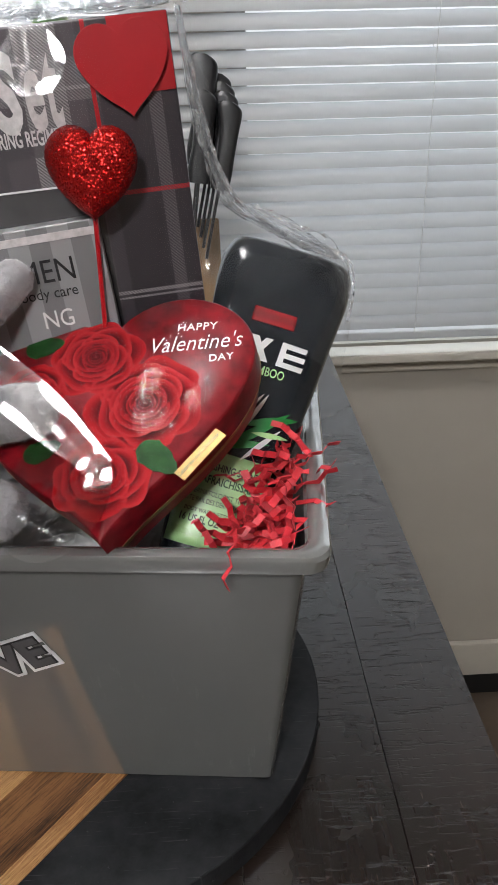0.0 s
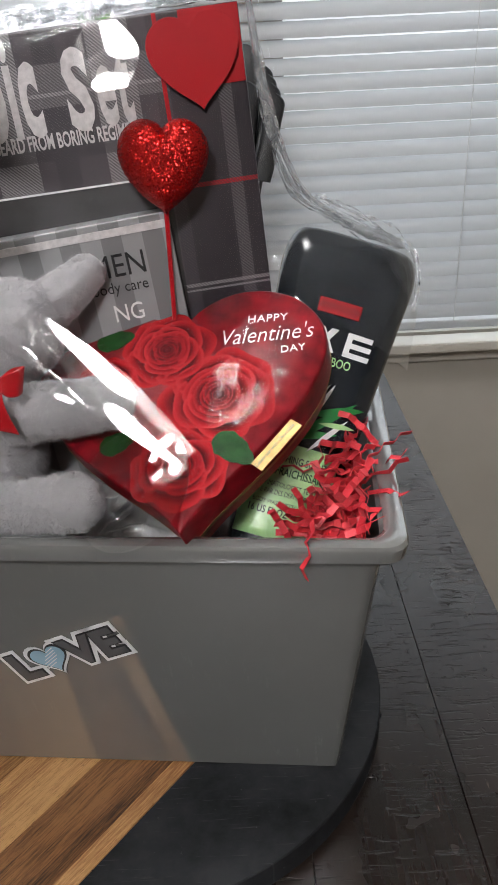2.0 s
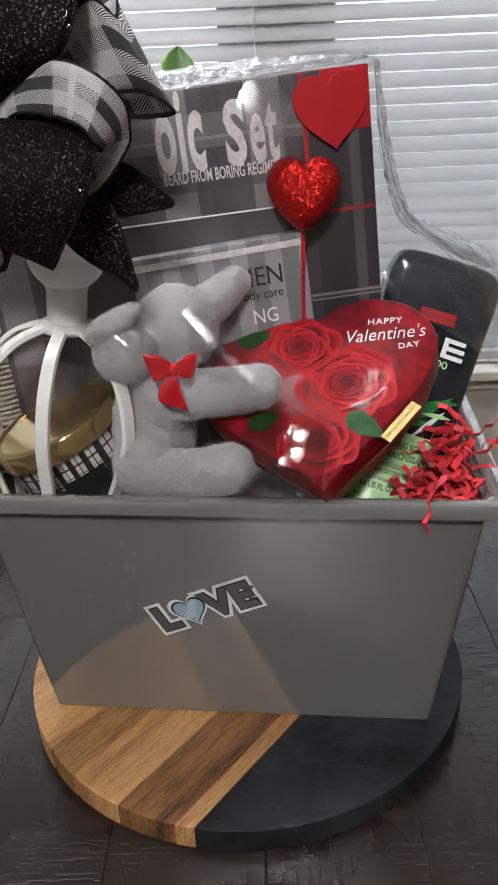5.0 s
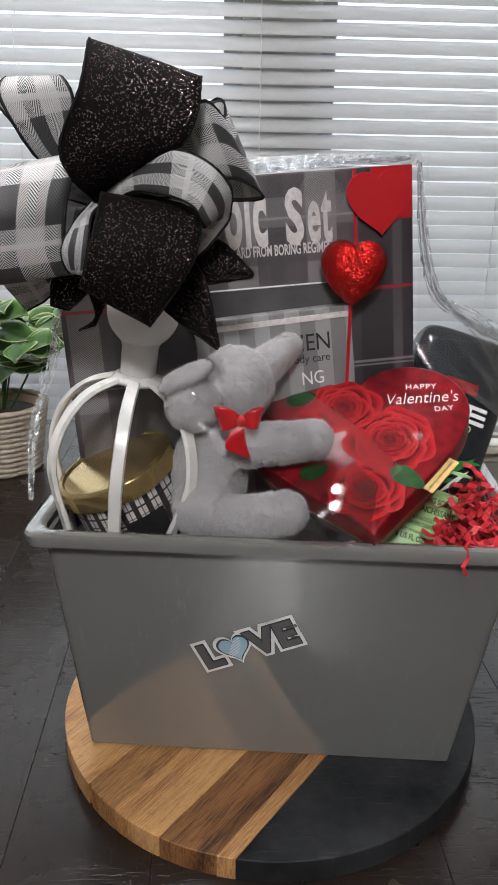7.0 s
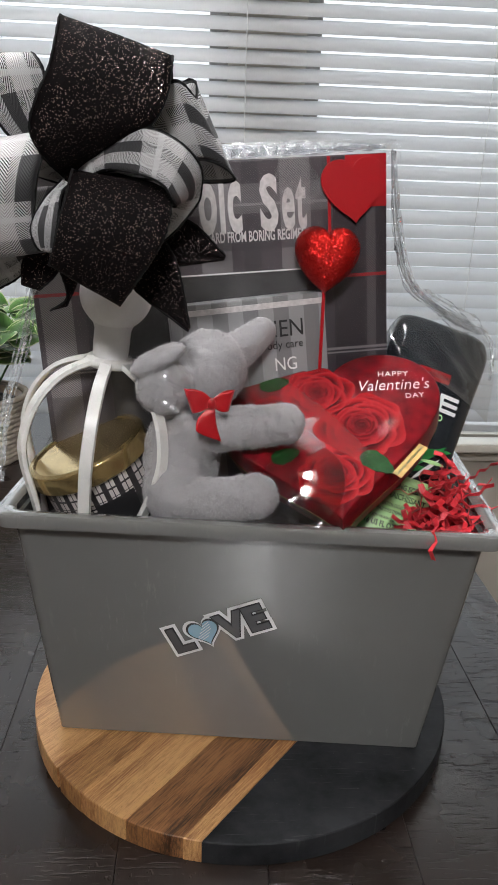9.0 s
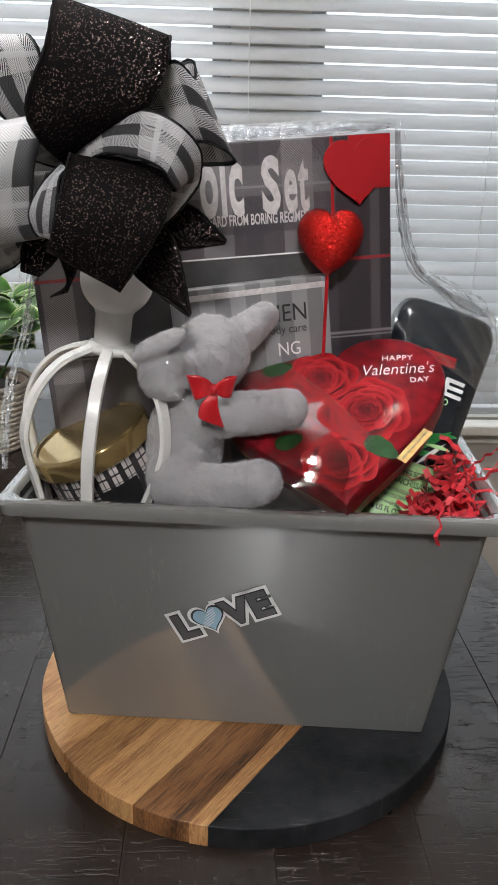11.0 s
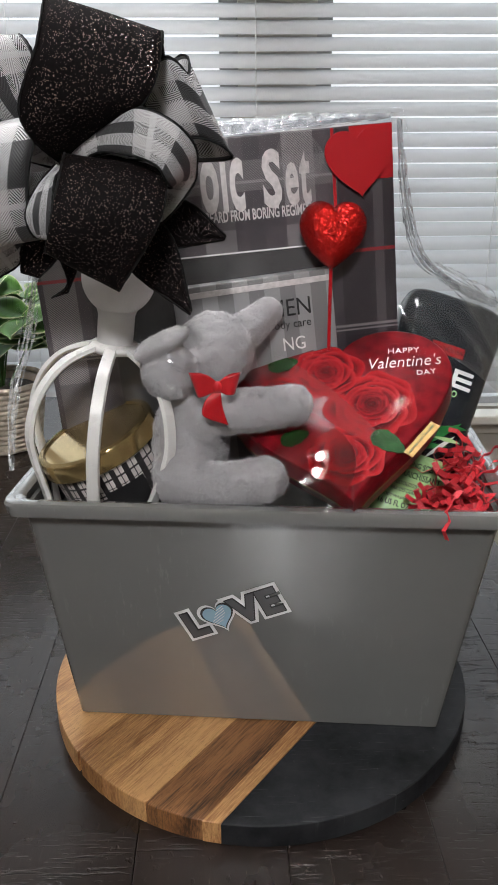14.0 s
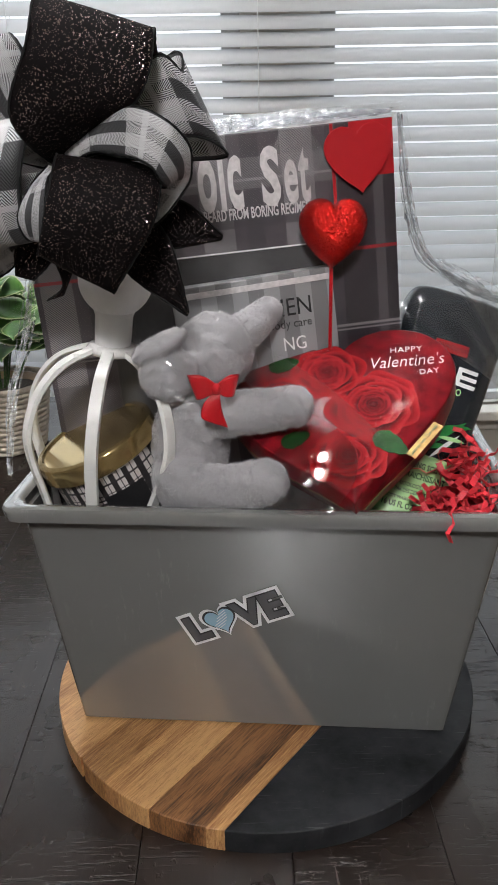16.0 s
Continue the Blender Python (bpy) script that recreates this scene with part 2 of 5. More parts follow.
structure(part("wall_north", bm, M_WALL), "beige painted wall below and around the window", "wall")
# near-black sheet closes the gap under the wall panel
structure(part("toe_recess", box_bm(GR[1] - GL[0], 0.02, 0.15, ((GL[0] + GR[1]) / 2, wb + 0.08, FLOOR_Z + 0.075)), M_BLACK), "near-black sheet in the gap under the wall panel", "recess")
structure(part("baseboard", box_bm(4.9, 0.016, 0.10, (0, wb - 0.0085, FLOOR_Z + 0.20), 0.004), M_TRIM), "cream painted base moulding", "baseboard")
structure(part("window_sill", box_bm(2.5, 0.055, 0.020, (0, wb - 0.028, 0.650), 0.006, 3), M_TRIM), "cream painted window sill", "window sill")
structure(part("trim", box_bm(2.4, 0.014, 0.030, (0, wb - 0.0075, 0.6225), 0.004), M_TRIM), "cream moulding under the window sill", "trim")
for name, (x0, x1) in (("window_1", GL), ("window_2", GR)):
    win = structure(thing(name, pose((x0 + x1) / 2, wb + 0.075, ZB), "", ""), "grey framed window behind the closed blind", "window")
    w, h = x1 - x0, ZT - ZB
    for sx, sz, px, pz in ((w, 0.035, 0, 0.0175), (w, 0.035, 0, h - 0.0175), (0.035, h - 0.07, -w / 2 + 0.0175, h / 2), (0.035, h - 0.07, w / 2 - 0.0175, h / 2)):
        part("window_frame", box_bm(sx, 0.04, sz, (px, 0, pz), 0.003), M_FRAME, win)


# ==== blind ====
def blind():
    z0, z1, pitch = 0.700, 1.96, 0.0265
    ob = thing("window_blind", pose(0, WALL_Y, z0), "white vinyl horizontal blind, slats tilted nearly shut", "blind")
    prof = [(-0.0140, -0.0024), (-0.0105, -0.0004), (-0.007, 0.0010), (-0.0035, 0.0019), (0, 0.0022), (0.0035, 0.0019), (0.007, 0.0010), (0.0105, -0.0004), (0.0140, -0.0024)]
    x0, x1 = -1.12, 1.08
    tilt = Matrix.Rotation(radians(60), 4, "X")
    up = [Vector((0, a, b)) for a, b in prof]
    lo = [Vector((0, a, b - 0.0006)) for a, b in prof[::-1]]
    ring = [tilt @ p for p in up + lo]
    bm = loft([[(x0, p.y, p.z) for p in ring], [(x1, p.y, p.z) for p in ring]])
    first = smooth_by_angle(part("slat", bm, M_SLAT, ob), 50)
    first.location = (0, 0, 0.02)
    k = 1
    while 0.02 + k * pitch < z1 - z0 - 0.03:
        o = new("slat", first.data)
        o.parent = ob
        o.location = (0, 0, 0.02 + k * pitch)
        o.rotation_euler = (radians(random.uniform(-1.5, 1.5)), radians(random.uniform(-0.05, 0.05)), 0)
        k += 1
    part("bottom_rail", box_bm(x1 - x0, 0.024, 0.016, ((x0 + x1) / 2, 0, -0.006), 0.004, 3), M_SLAT, ob)
    part("head_rail", box_bm(x1 - x0, 0.03, 0.03, ((x0 + x1) / 2, 0, z1 - z0), 0.003), M_SLAT, ob)
    for x in (-0.95, -0.52, -0.09, 0.36, 0.80):
        for dy in (-0.0125, 0.0125):
            part("ladder_cord", tube([(x, dy, 0), (x, dy, z1 - z0)], 0.0008, 5), M_CORD, ob)
    return ob


blind()


# ==== table ====
def table():
    ob = thing("dining_table", pose(0, 0, FLOOR_Z), "dark distressed plank-top wooden table", "table")
    top = TABLE - FLOOR_Z
    x1, y0, y1 = 0.163, -0.60, 1.30
    edges = [x1, 0.087] + [0.087 - 0.1008 * k for k in range(1, 13)]
    for k, (b, a) in enumerate(zip(edges, edges[1:])):
        p = part("plank", box_bm(b - a - 0.0003, y1 - y0, 0.030, (0, 0, 0), 0.0006, 2), M_TABLE, ob)
        p.location = ((a + b) / 2, (y0 + y1) / 2, top - 0.015 - 0.0003 * (k % 2))
    x0 = edges[-1]
    part("apron", box_bm(x1 - x0 - 0.08, y1 - y0 - 0.08, 0.07, ((x0 + x1) / 2, (y0 + y1) / 2, top - 0.066), 0.003), M_TABLE, ob)
    for x in (x0 + 0.09, x1 - 0.09):
        for y in (y0 + 0.09, y1 - 0.09):
            part("leg", box_bm(0.08, 0.08, top - 0.1, (x, y, (top - 0.1) / 2), 0.004), M_TABLE, ob)
    return ob


table()


# ==== round board ====
def round_board():
    ob = thing("serving_board", pose(-0.1251, 0.4677, TABLE), "round turntable board, half acacia wood and half black slate", "serving board")
    R, h = 0.1725, BOARD - TABLE
    # the joint between wood and slate, as a line through the disc
    a, b = Vector((-0.160 + 0.1251, 0.297 - 0.4677)), Vector((-0.090 + 0.1251, 0.386 - 0.4677))
    d = (b - a).normalized()
    nrm = Vector((-d.y, d.x))

    def slab(lo, hi, z0, z1, bev):
        """The disc's slice between two lines along the joint."""
        base = a.dot(nrm)
        n = 96
        ring = []
        for k in range(n):
            t = 2 * math.pi * k / n
            p = Vector((R * math.cos(t), R * math.sin(t)))
            s = min(max(p.dot(nrm) - base, lo), hi)
            if s != p.dot(nrm) - base:
                along = p.dot(d)
                lim = math.sqrt(max(R * R - (s + base) ** 2, 0))
                along = max(-lim, min(lim, along))
                p = nrm * (s + base) + d * along
            if not ring or (p - ring[-1]).length > 1e-5:
                ring.append(p)
        if (ring[0] - ring[-1]).length < 1e-5:
            ring.pop()
        c = sum(ring, Vector((0, 0))) / len(ring)
        shrink = [p + (c - p).normalized() * bev for p in ring]
        return loft([[(*p, z0) for p in ring], [(*p, z1 - bev) for p in ring], [(*p, z1) for p in shrink]])
    part("slate_half", slab(-1, -0.0002, 0.0, h, 0.0008), M_SLATE, ob, "black slate half")
    for k, (lo, hi, m) in enumerate(((0.0002, 0.0115, M_WOOD_LIGHT), (0.0117, 0.052, M_WOOD_DARK), (0.0522, 0.094, M_WOOD_LIGHT), (0.0942, 0.125, M_WOOD_MID), (0.1252, 1, M_WOOD_LIGHT))):
        part("wood_strip", slab(lo, hi, 0.0, h, 0.0006), m, ob, "acacia strip")


round_board()

# ==== bin ====
BIN = Matrix.Translation((-0.131, 0.395, BOARD)) @ Matrix.Rotation(radians(-5.75), 4, "Z")


def storage_bin():
    ob = thing("storage_bin", BIN, "grey glossy plastic storage bin with flared sides", "bin")
    H, depth = 0.2045, 0.165

    def ring(t, z, inset=0.0, r=0.005):
        w = 2 * (0.140 + 0.020 * t - inset)
        f = -0.036 * t + inset
        bk = depth + 0.036 * t - inset
        return [(x + 0.003 * t, y + (f + bk) / 2, z) for x, y in rounded(w - 0.006 * t, bk - f, r + 0.004 * t, 6)]

    def rim(z, out, r=0.0115):
        f, bk, w = -0.036 - out, depth + 0.036 + out, 2 * (0.160 + out)
        return [(x + 0.003, y + (f + bk) / 2, z) for x, y in rounded(w - 0.006, bk - f, r, 6)]
    rings = [ring(0, 0, 0.002), ring(0, 0.0015), ring(0.5, H * 0.5), ring(0.9, H * 0.9), ring(0.965, H - 0.011),
             ring(0.965, H - 0.0108, 0.0022), ring(0.5, H * 0.5, 0.0022), ring(0, 0.003, 0.003)]
    smooth_by_angle(part("bin_body", loft(rings), M_BIN, ob), 40)
    rings = [rim(H - 0.0108, -0.0015), rim(H - 0.0107, 0.0035), rim(H - 0.0102, 0.0085), rim(H - 0.003, 0.0095), rim(H - 0.0008, 0.0085), rim(H, 0.0065),
             rim(H - 0.0005, 0.001), rim(H - 0.003, -0.0015), rim(H - 0.0108, -0.0015)]
    smooth_by_angle(part("rim", loft(rings, caps=False), M_BIN, ob, "rolled rim"), 40)


storage_bin()


# ==== materials of the gifts ====
def glitter(name, base, flake, share, scale=850.0, spread=0.9, bare=0.36):
    """A dark ground with flakes that face all ways."""
    n = Nodes(name)
    v = n.coords()
    vor = n.add("TexVoronoi", Scale=scale, Vector=v)
    sep = n.add("SeparateColor", Color=vor.outputs["Color"])
    on = n.math("LESS_THAN", sep.outputs[0], share)
    clump = n.noise(60, v, 2.0)
    on = n.math("MULTIPLY", on, n.math("GREATER_THAN", clump, bare))
    geo = n.add("NewGeometry")
    off = n.add("VectorMath")
    off.operation = "SUBTRACT"
    n.feed(off.inputs[0], vor.outputs["Color"])
    off.inputs[1].default_value = (0.5, 0.5, 0.5)
    sc = n.add("VectorMath")
    sc.operation = "SCALE"
    n.feed(sc.inputs[0], off.outputs[0])
    n.feed(sc.inputs["Scale"], n.math("MULTIPLY", on, spread * 2))
    add = n.add("VectorMath")
    add.operation = "ADD"
    n.feed(add.inputs[0], geo.outputs["Normal"]), n.feed(add.inputs[1], sc.outputs[0])
    nor = n.add("VectorMath")
    nor.operation = "NORMALIZE"
    n.feed(nor.inputs[0], add.outputs[0])
    weave = n.noise(500, v, 2.0)
    ground = n.mix(weave, tuple(c * 0.5 for c in base), base)
    return n.set(Base_Color=n.mix(on, ground, flake), Metallic=n.math("MULTIPLY", on, 0.9), IOR=1.15, Roughness=n.math("MULTIPLY_ADD", on, -0.50, 0.74), Normal=nor.outputs[0])


def ribbon_plaid():
    """Black and white checks with a herringbone weave and corded edges; u runs along the ribbon and v across, in metres."""
    n = Nodes("plaid_herringbone_ribbon")
    c = n.t.nodes.new("ShaderNodeTexCoord")
    s = n.add("SeparateXYZ", Vector=c.outputs["UV"])
    u, v = s.outputs[0], s.outputs[1]
    tri = n.math("PINGPONG", v, 0.0065)
    twill = n.math("GREATER_THAN", n.math("FRACT", n.math("MULTIPLY", n.math("ADD", u, n.math("MULTIPLY", tri, 1.1)), 1 / 0.0018)), 0.5)
    bu = n.math("LESS_THAN", n.math("FRACT", n.math("MULTIPLY", n.math("ADD", u, 0.3), 1 / 0.046)), 0.52)
    av = n.math("ABSOLUTE", n.math("ADD", v, 0.006))
    bv = n.math("GREATER_THAN", n.math("ABSOLUTE", n.math("SUBTRACT", av, 0.016)), 0.0085)
    line = n.math("LESS_THAN", n.math("ABSOLUTE", n.math("SUBTRACT", n.math("FRACT", n.math("MULTIPLY", n.math("ADD", u, 0.3), 1 / 0.046)), 0.73)), 0.035)
    black, white = (0.007, 0.007, 0.008), (0.62, 0.615, 0.615)
    tw = n.mix(twill, black, white)
    pale = n.mix(twill, (0.30, 0.295, 0.295), white)
    dark = n.mix(twill, black, (0.05, 0.05, 0.052))
    either = n.math("ADD", bu, bv)
    col = n.mix(n.math("GREATER_THAN", either, 0.5), pale, tw)
    col = n.mix(n.math("GREATER_THAN", either, 1.5), col, dark)
    col = n.mix(n.math("MULTIPLY", line, 0.75), col, (0.55, 0.55, 0.55))
    edge = n.math("GREATER_THAN", n.math("ABSOLUTE", v), 0.0285)
    col = n.mix(edge, col, black)
    fuzz = n.noise(900, n.coords(), 2.0)
    return n.set(Base_Color=col, Roughness=0.62, Sheen_Weight=0.15, Normal=n.bump(n.math("ADD", twill, fuzz), 0.25, 0.0003))


def plaid_print(name, ground, bands, lines, which="Object", twill=0.0018, axes=(0, 2)):
    """Tartan card: bands of (axis, middle, half width, colour, strength) and thin lines likewise, metres from the object's origin."""
    n = Nodes(name)
    c = n.t.nodes.new("ShaderNodeTexCoord")
    s = n.add("SeparateXYZ", Vector=c.outputs[which])
    ax = (s.outputs[axes[0]], s.outputs[axes[1]])
    diag = n.math("GREATER_THAN", n.math("FRACT", n.math("MULTIPLY", n.math("ADD", ax[0], ax[1]), 1 / twill)), 0.5)
    col = n.mix(n.noise(30, c.outputs["Object"]), tuple(x * 0.9 for x in ground), ground)
    for axis, mid, half, colour, strength, every in bands + lines:
        x = ax[axis]
        if every:
            x = n.math("SUBTRACT", n.math("MODULO", n.math("ADD", x, 10 * every + every / 2 - mid), every), every / 2)
        else:
            x = n.math("SUBTRACT", x, mid)
        on = n.math("LESS_THAN", n.math("ABSOLUTE", x), half)
        if strength < 0.9:
            on = n.math("MULTIPLY", on, n.math("MULTIPLY_ADD", diag, strength, strength * 0.25))
        col = n.mix(on, col, colour)
    fine = n.noise(600, c.outputs["Object"], 2.0)
    return n.set(Base_Color=col, Roughness=0.30, Normal=n.bump(fine, 0.03, 0.0003))


def film_material(name="clear_cellophane", gain=0.2, painted_haze=0.0):
    """Clear crinkled cellophane with adjustable gloss; a pale diffuse share paints in reflected haze."""
    n = Nodes(name)
    v = n.coords()
    m = n.add("Mapping", Scale=(1, 1, 0.5), Vector=v)
    wide, fine = n.noise(16, m.outputs[0], 2.0), n.noise(90, m.outputs[0], 2.0)
    nor = n.bump(n.math("ADD", wide, n.math("MULTIPLY", fine, 0.05)), 0.35, 0.012)
    gl = n.add("BsdfGlossy", Roughness=0.05, Color=(1, 1, 1), Normal=nor)
    tr = n.add("BsdfTransparent", Color=(0.985, 0.985, 0.985))
    fr = n.add("Fresnel", IOR=1.42)
    mix = n.t.nodes.new("ShaderNodeMixShader")
    n.feed(mix.inputs[0], n.math("MINIMUM", n.math("MULTIPLY", fr.outputs[0], gain), 0.3))
    n.feed(mix.inputs[1], tr.outputs[0]), n.feed(mix.inputs[2], gl.outputs[0])
    last = mix.outputs[0]
    if painted_haze:
        df = n.add("BsdfDiffuse", Color=(0.78, 0.84, 0.88))
        mix2 = n.t.nodes.new("ShaderNodeMixShader")
        n.feed(mix2.inputs[0], n.math("MULTIPLY", n.ramp(n.noise(34, m.outputs[0], 3.0), (0.35, 0.25), (0.7, 1.0)), painted_haze))
        n.feed(mix2.inputs[1], last), n.feed(mix2.inputs[2], df.outputs[0])
        last = mix2.outputs[0]
    n.feed(n.out.inputs[0], last)
    return n.m


def bulge_material():
    """Clear film with its reflection raised, so that lamp glare shows."""
    n = Nodes("high_gloss_cellophane")
    gl = n.add("BsdfGlossy", Roughness=0.03, Color=(1, 1, 1))
    tr = n.add("BsdfTransparent", Color=(0.99, 0.99, 0.99))
    fr = n.add("Fresnel", IOR=1.75)
    mix = n.t.nodes.new("ShaderNodeMixShader")
    n.feed(mix.inputs[0], fr.outputs[0]), n.feed(mix.inputs[1], tr.outputs[0]), n.feed(mix.inputs[2], gl.outputs[0])
    n.feed(n.out.inputs[0], mix.outputs[0])
    return n.m


def fold_material(painted_haze=0.5, low=0.10, high=0.85):
    """Bunched cellophane: many clear layers with glossy creases, whitened to stand in for glints."""
    n = Nodes("bunched_cellophane")
    v = n.coords()
    m = n.add("Mapping", Scale=(1, 1, 1), Vector=v)
    cr = n.noise(260, m.outputs[0], 3.0)
    nor = n.bump(cr, 0.9, 0.002)
    gl = n.add("BsdfGlossy", Roughness=0.09, Color=(0.97, 0.98, 1), Normal=nor)
    tr = n.add("BsdfTransparent", Color=(0.95, 0.96, 0.97))
    df = n.add("BsdfDiffuse", Color=(0.80, 0.83, 0.85), Normal=nor)
    mix = n.t.nodes.new("ShaderNodeMixShader")
    n.feed(mix.inputs[0], n.ramp(cr, (0.45, low), (0.62, high)))
    n.feed(mix.inputs[1], tr.outputs[0]), n.feed(mix.inputs[2], gl.outputs[0])
    mix2 = n.t.nodes.new("ShaderNodeMixShader")
    mix2.inputs[0].default_value = painted_haze
    n.feed(mix2.inputs[1], mix.outputs[0]), n.feed(mix2.inputs[2], df.outputs[0])
    n.feed(n.out.inputs[0], mix2.outputs[0])
    return n.m


def plush_fur():
    n = Nodes("grey_plush")
    v = n.coords()
    big, fine, mid = n.noise(28, v, 4.0), n.noise(1500, v, 3.0), n.noise(220, v, 4.0)
    col = n.mix(big, (0.19, 0.180, 0.183), (0.27, 0.258, 0.262))
    col = n.mix(n.math("MULTIPLY", fine, 0.40), col, (0.40, 0.385, 0.39))
    isl = n.add("NewGeometry").outputs["Random Per Island"]
    col = n.mix(n.math("MULTIPLY", isl, 0.85), col, (0.50, 0.49, 0.495))
    h = n.math("ADD", n.math("MULTIPLY", fine, 0.5), mid)
    return n.set(Base_Color=col, Roughness=0.85, Sheen_Weight=0.55, Sheen_Roughness=0.4, Normal=n.bump(h, 0.7, 0.0013))


def petal_red():
    n = Nodes("printed_rose_petal")
    c = n.t.nodes.new("ShaderNodeTexCoord")
    s = n.add("SeparateXYZ", Vector=c.outputs["UV"])
    rnd = n.add("NewGeometry").outputs["Random Per Island"]
    col = n.ramp(s.outputs[0], (0.42, (0.012, 0.0005, 0.001)), (0.62, (0.085, 0.0016, 0.004)), (0.84, (0.30, 0.008, 0.012)), (1.0, (0.40, 0.022, 0.025)))
    col = n.mix(n.math("MULTIPLY", rnd, 0.30), col, (0.24, 0.006, 0.012))
    return n.set(Base_Color=col, Roughness=0.5, IOR=1.15)


M_GLITTER_BLACK = glitter("black_glitter_ribbon", (0.0070, 0.0052, 0.0055), (0.42, 0.32, 0.29), 0.09, 2000.0, 0.55, 0.30)
M_CORD_BLACK = plain("black_cord", (0.010, 0.010, 0.010), 0.75, 0.3, 300, 900, 0.4, IOR=1.25)
M_GLITTER_RED = glitter("red_glitter", (0.12, 0.002, 0.003), (0.62, 0.022, 0.018), 0.85, 2100.0, 0.55)
M_RIBBON = ribbon_plaid()
M_FILM, M_FOLD, M_BULGE, M_VEIL = film_material(), fold_material(0.24, 0.02, 0.85), bulge_material(), film_material("hazed_cellophane", 0.7, 0.02)
M_PLUSH = plush_fur()
M_PETAL = petal_red()
M_SATIN = plain("red_satin", (0.46, 0.006, 0.012), 0.24, 0.12, 60, 900, 0.15, Sheen_Weight=0.2)
M_RED_CARD = plain("red_card", (0.40, 0.006, 0.012), 0.30, 0.06, 30, 500, 0.05)
M_RED_PAPER = plain("red_crinkle_paper", (0.66, 0.03, 0.045), 0.5, 0.18, 60, 500, 0.1)
M_LID_RED = plain("dark_red_printed_card", (0.17, 0.004, 0.009), 0.32, 0.55, 90, 600, 0.02, IOR=1.4)
M_LEAF_PRINT = plain("printed_green_leaf", (0.015, 0.06, 0.015), 0.5, 0.4, 120, 500, 0.02, IOR=1.2)
M_GOLD = plain("gold_foil", (0.30, 0.19, 0.065), 0.45, 0.25, 200, 300, 0.25, metal=0.7)
M_GOLD_LID = plain("brushed_gold_lid", (0.50, 0.37, 0.17), 0.20, 0.08, 20, 300, 0.04, metal=0.9)
M_WHITE_INK = plain("white_ink", (0.80, 0.79, 0.78), 0.35)
M_SILVER_INK = plain("silver_grey_ink", (0.62, 0.585, 0.58), 0.35, 0.15, 300, 900, 0.03)
M_BLACK_INK = plain("black_ink", (0.015, 0.015, 0.016), 0.35)
M_GREY_INK = plain("grey_ink", (0.09, 0.09, 0.095), 0.35)
M_BLUE_INK = plain("blue_ink", (0.30, 0.47, 0.58), 0.35)
M_GREEN_INK = plain("green_ink", (0.02, 0.24, 0.05), 0.3, 0.3, 80)
M_PALE_GREEN = plain("pale_green_label", (0.44, 0.72, 0.32), 0.28, 0.15, 60)
M_DARK_GREEN_INK = plain("dark_green_ink", (0.01, 0.06, 0.02), 0.3)
M_STICKER = plain("white_vinyl_sticker", (0.78, 0.78, 0.78), 0.35)
M_BOTTLE = plain("charcoal_plastic_bottle", (0.012, 0.015, 0.020), 0.20, 0.1, 20, 400, 0.02, Coat_Weight=0.3)
M_CAGE = plain("white_painted_metal", (0.78, 0.77, 0.74), 0.28, 0.05, 30, 300, 0.04)
M_FINIAL = plain("frosted_white_glass", (0.76, 0.75, 0.74), 0.32, 0.08, 40, 200, 0.05)
M_TISSUE = plain("white_tissue_paper", (0.62, 0.61, 0.60), 0.7, 0.08, 60, 200, 0.4)
M_TRAY = plain("dark_grey_window_tray", (0.075, 0.073, 0.075), 0.22, 0.25, 30, 200, 0.03)
M_KNIFE = plain("black_knife_handle", (0.013, 0.013, 0.014), 0.32, 0.1, 40, 400, 0.03)
M_STEEL = plain("steel_rivet", (0.62, 0.62, 0.62), 0.25, 0.05, 50, 300, 0.02, metal=1.0)
M_BLOCK = plain("light_wood_block", (0.26, 0.16, 0.08), 0.45, 0.2, 25, 300, 0.1)
M_SOIL = plain("dark_soil", (0.03, 0.022, 0.016), 0.9, 0.3, 60, 200, 0.5)
M_ROPE = plain("beige_cotton_rope", (0.40, 0.34, 0.27), 0.85, 0.2, 120, 900, 0.6)
M_LAMP_METAL = plain("brushed_nickel", (0.5, 0.49, 0.47), 0.3, metal=1.0)


def leaf_material():
    n = Nodes("variegated_leaf")
    c = n.t.nodes.new("ShaderNodeTexCoord")
    s = n.add("SeparateXYZ", Vector=c.outputs["UV"])
    big = n.noise(45, c.outputs["Object"])
    edge = n.math("ADD", s.outputs[0], n.math("MULTIPLY", n.math("SUBTRACT", big, 0.5), 0.35))
    col = n.ramp(edge, (0.0, (0.04, 0.10, 0.02)), (0.5, (0.055, 0.15, 0.025)), (0.86, (0.10, 0.23, 0.04)), (0.96, (0.50, 0.55, 0.30)))
    vein = n.math("LESS_THAN", n.math("PINGPONG", n.math("ADD", s.outputs[1], n.math("MULTIPLY", s.outputs[0], 0.12)), 0.07), 0.006)
    col = n.mix(n.math("MULTIPLY", vein, 0.5), col, (0.02, 0.06, 0.01))
    return n.set(Base_Color=col, Roughness=0.4, Subsurface_Weight=0.1, Subsurface_Radius=(0.003, 0.004, 0.002))


M_LEAF = leaf_material()


def glow(name, colour, strength):
    n = Nodes(name)
    return n.set(Base_Color=(0.8, 0.8, 0.8), Emission_Color=colour, Emission_Strength=strength)


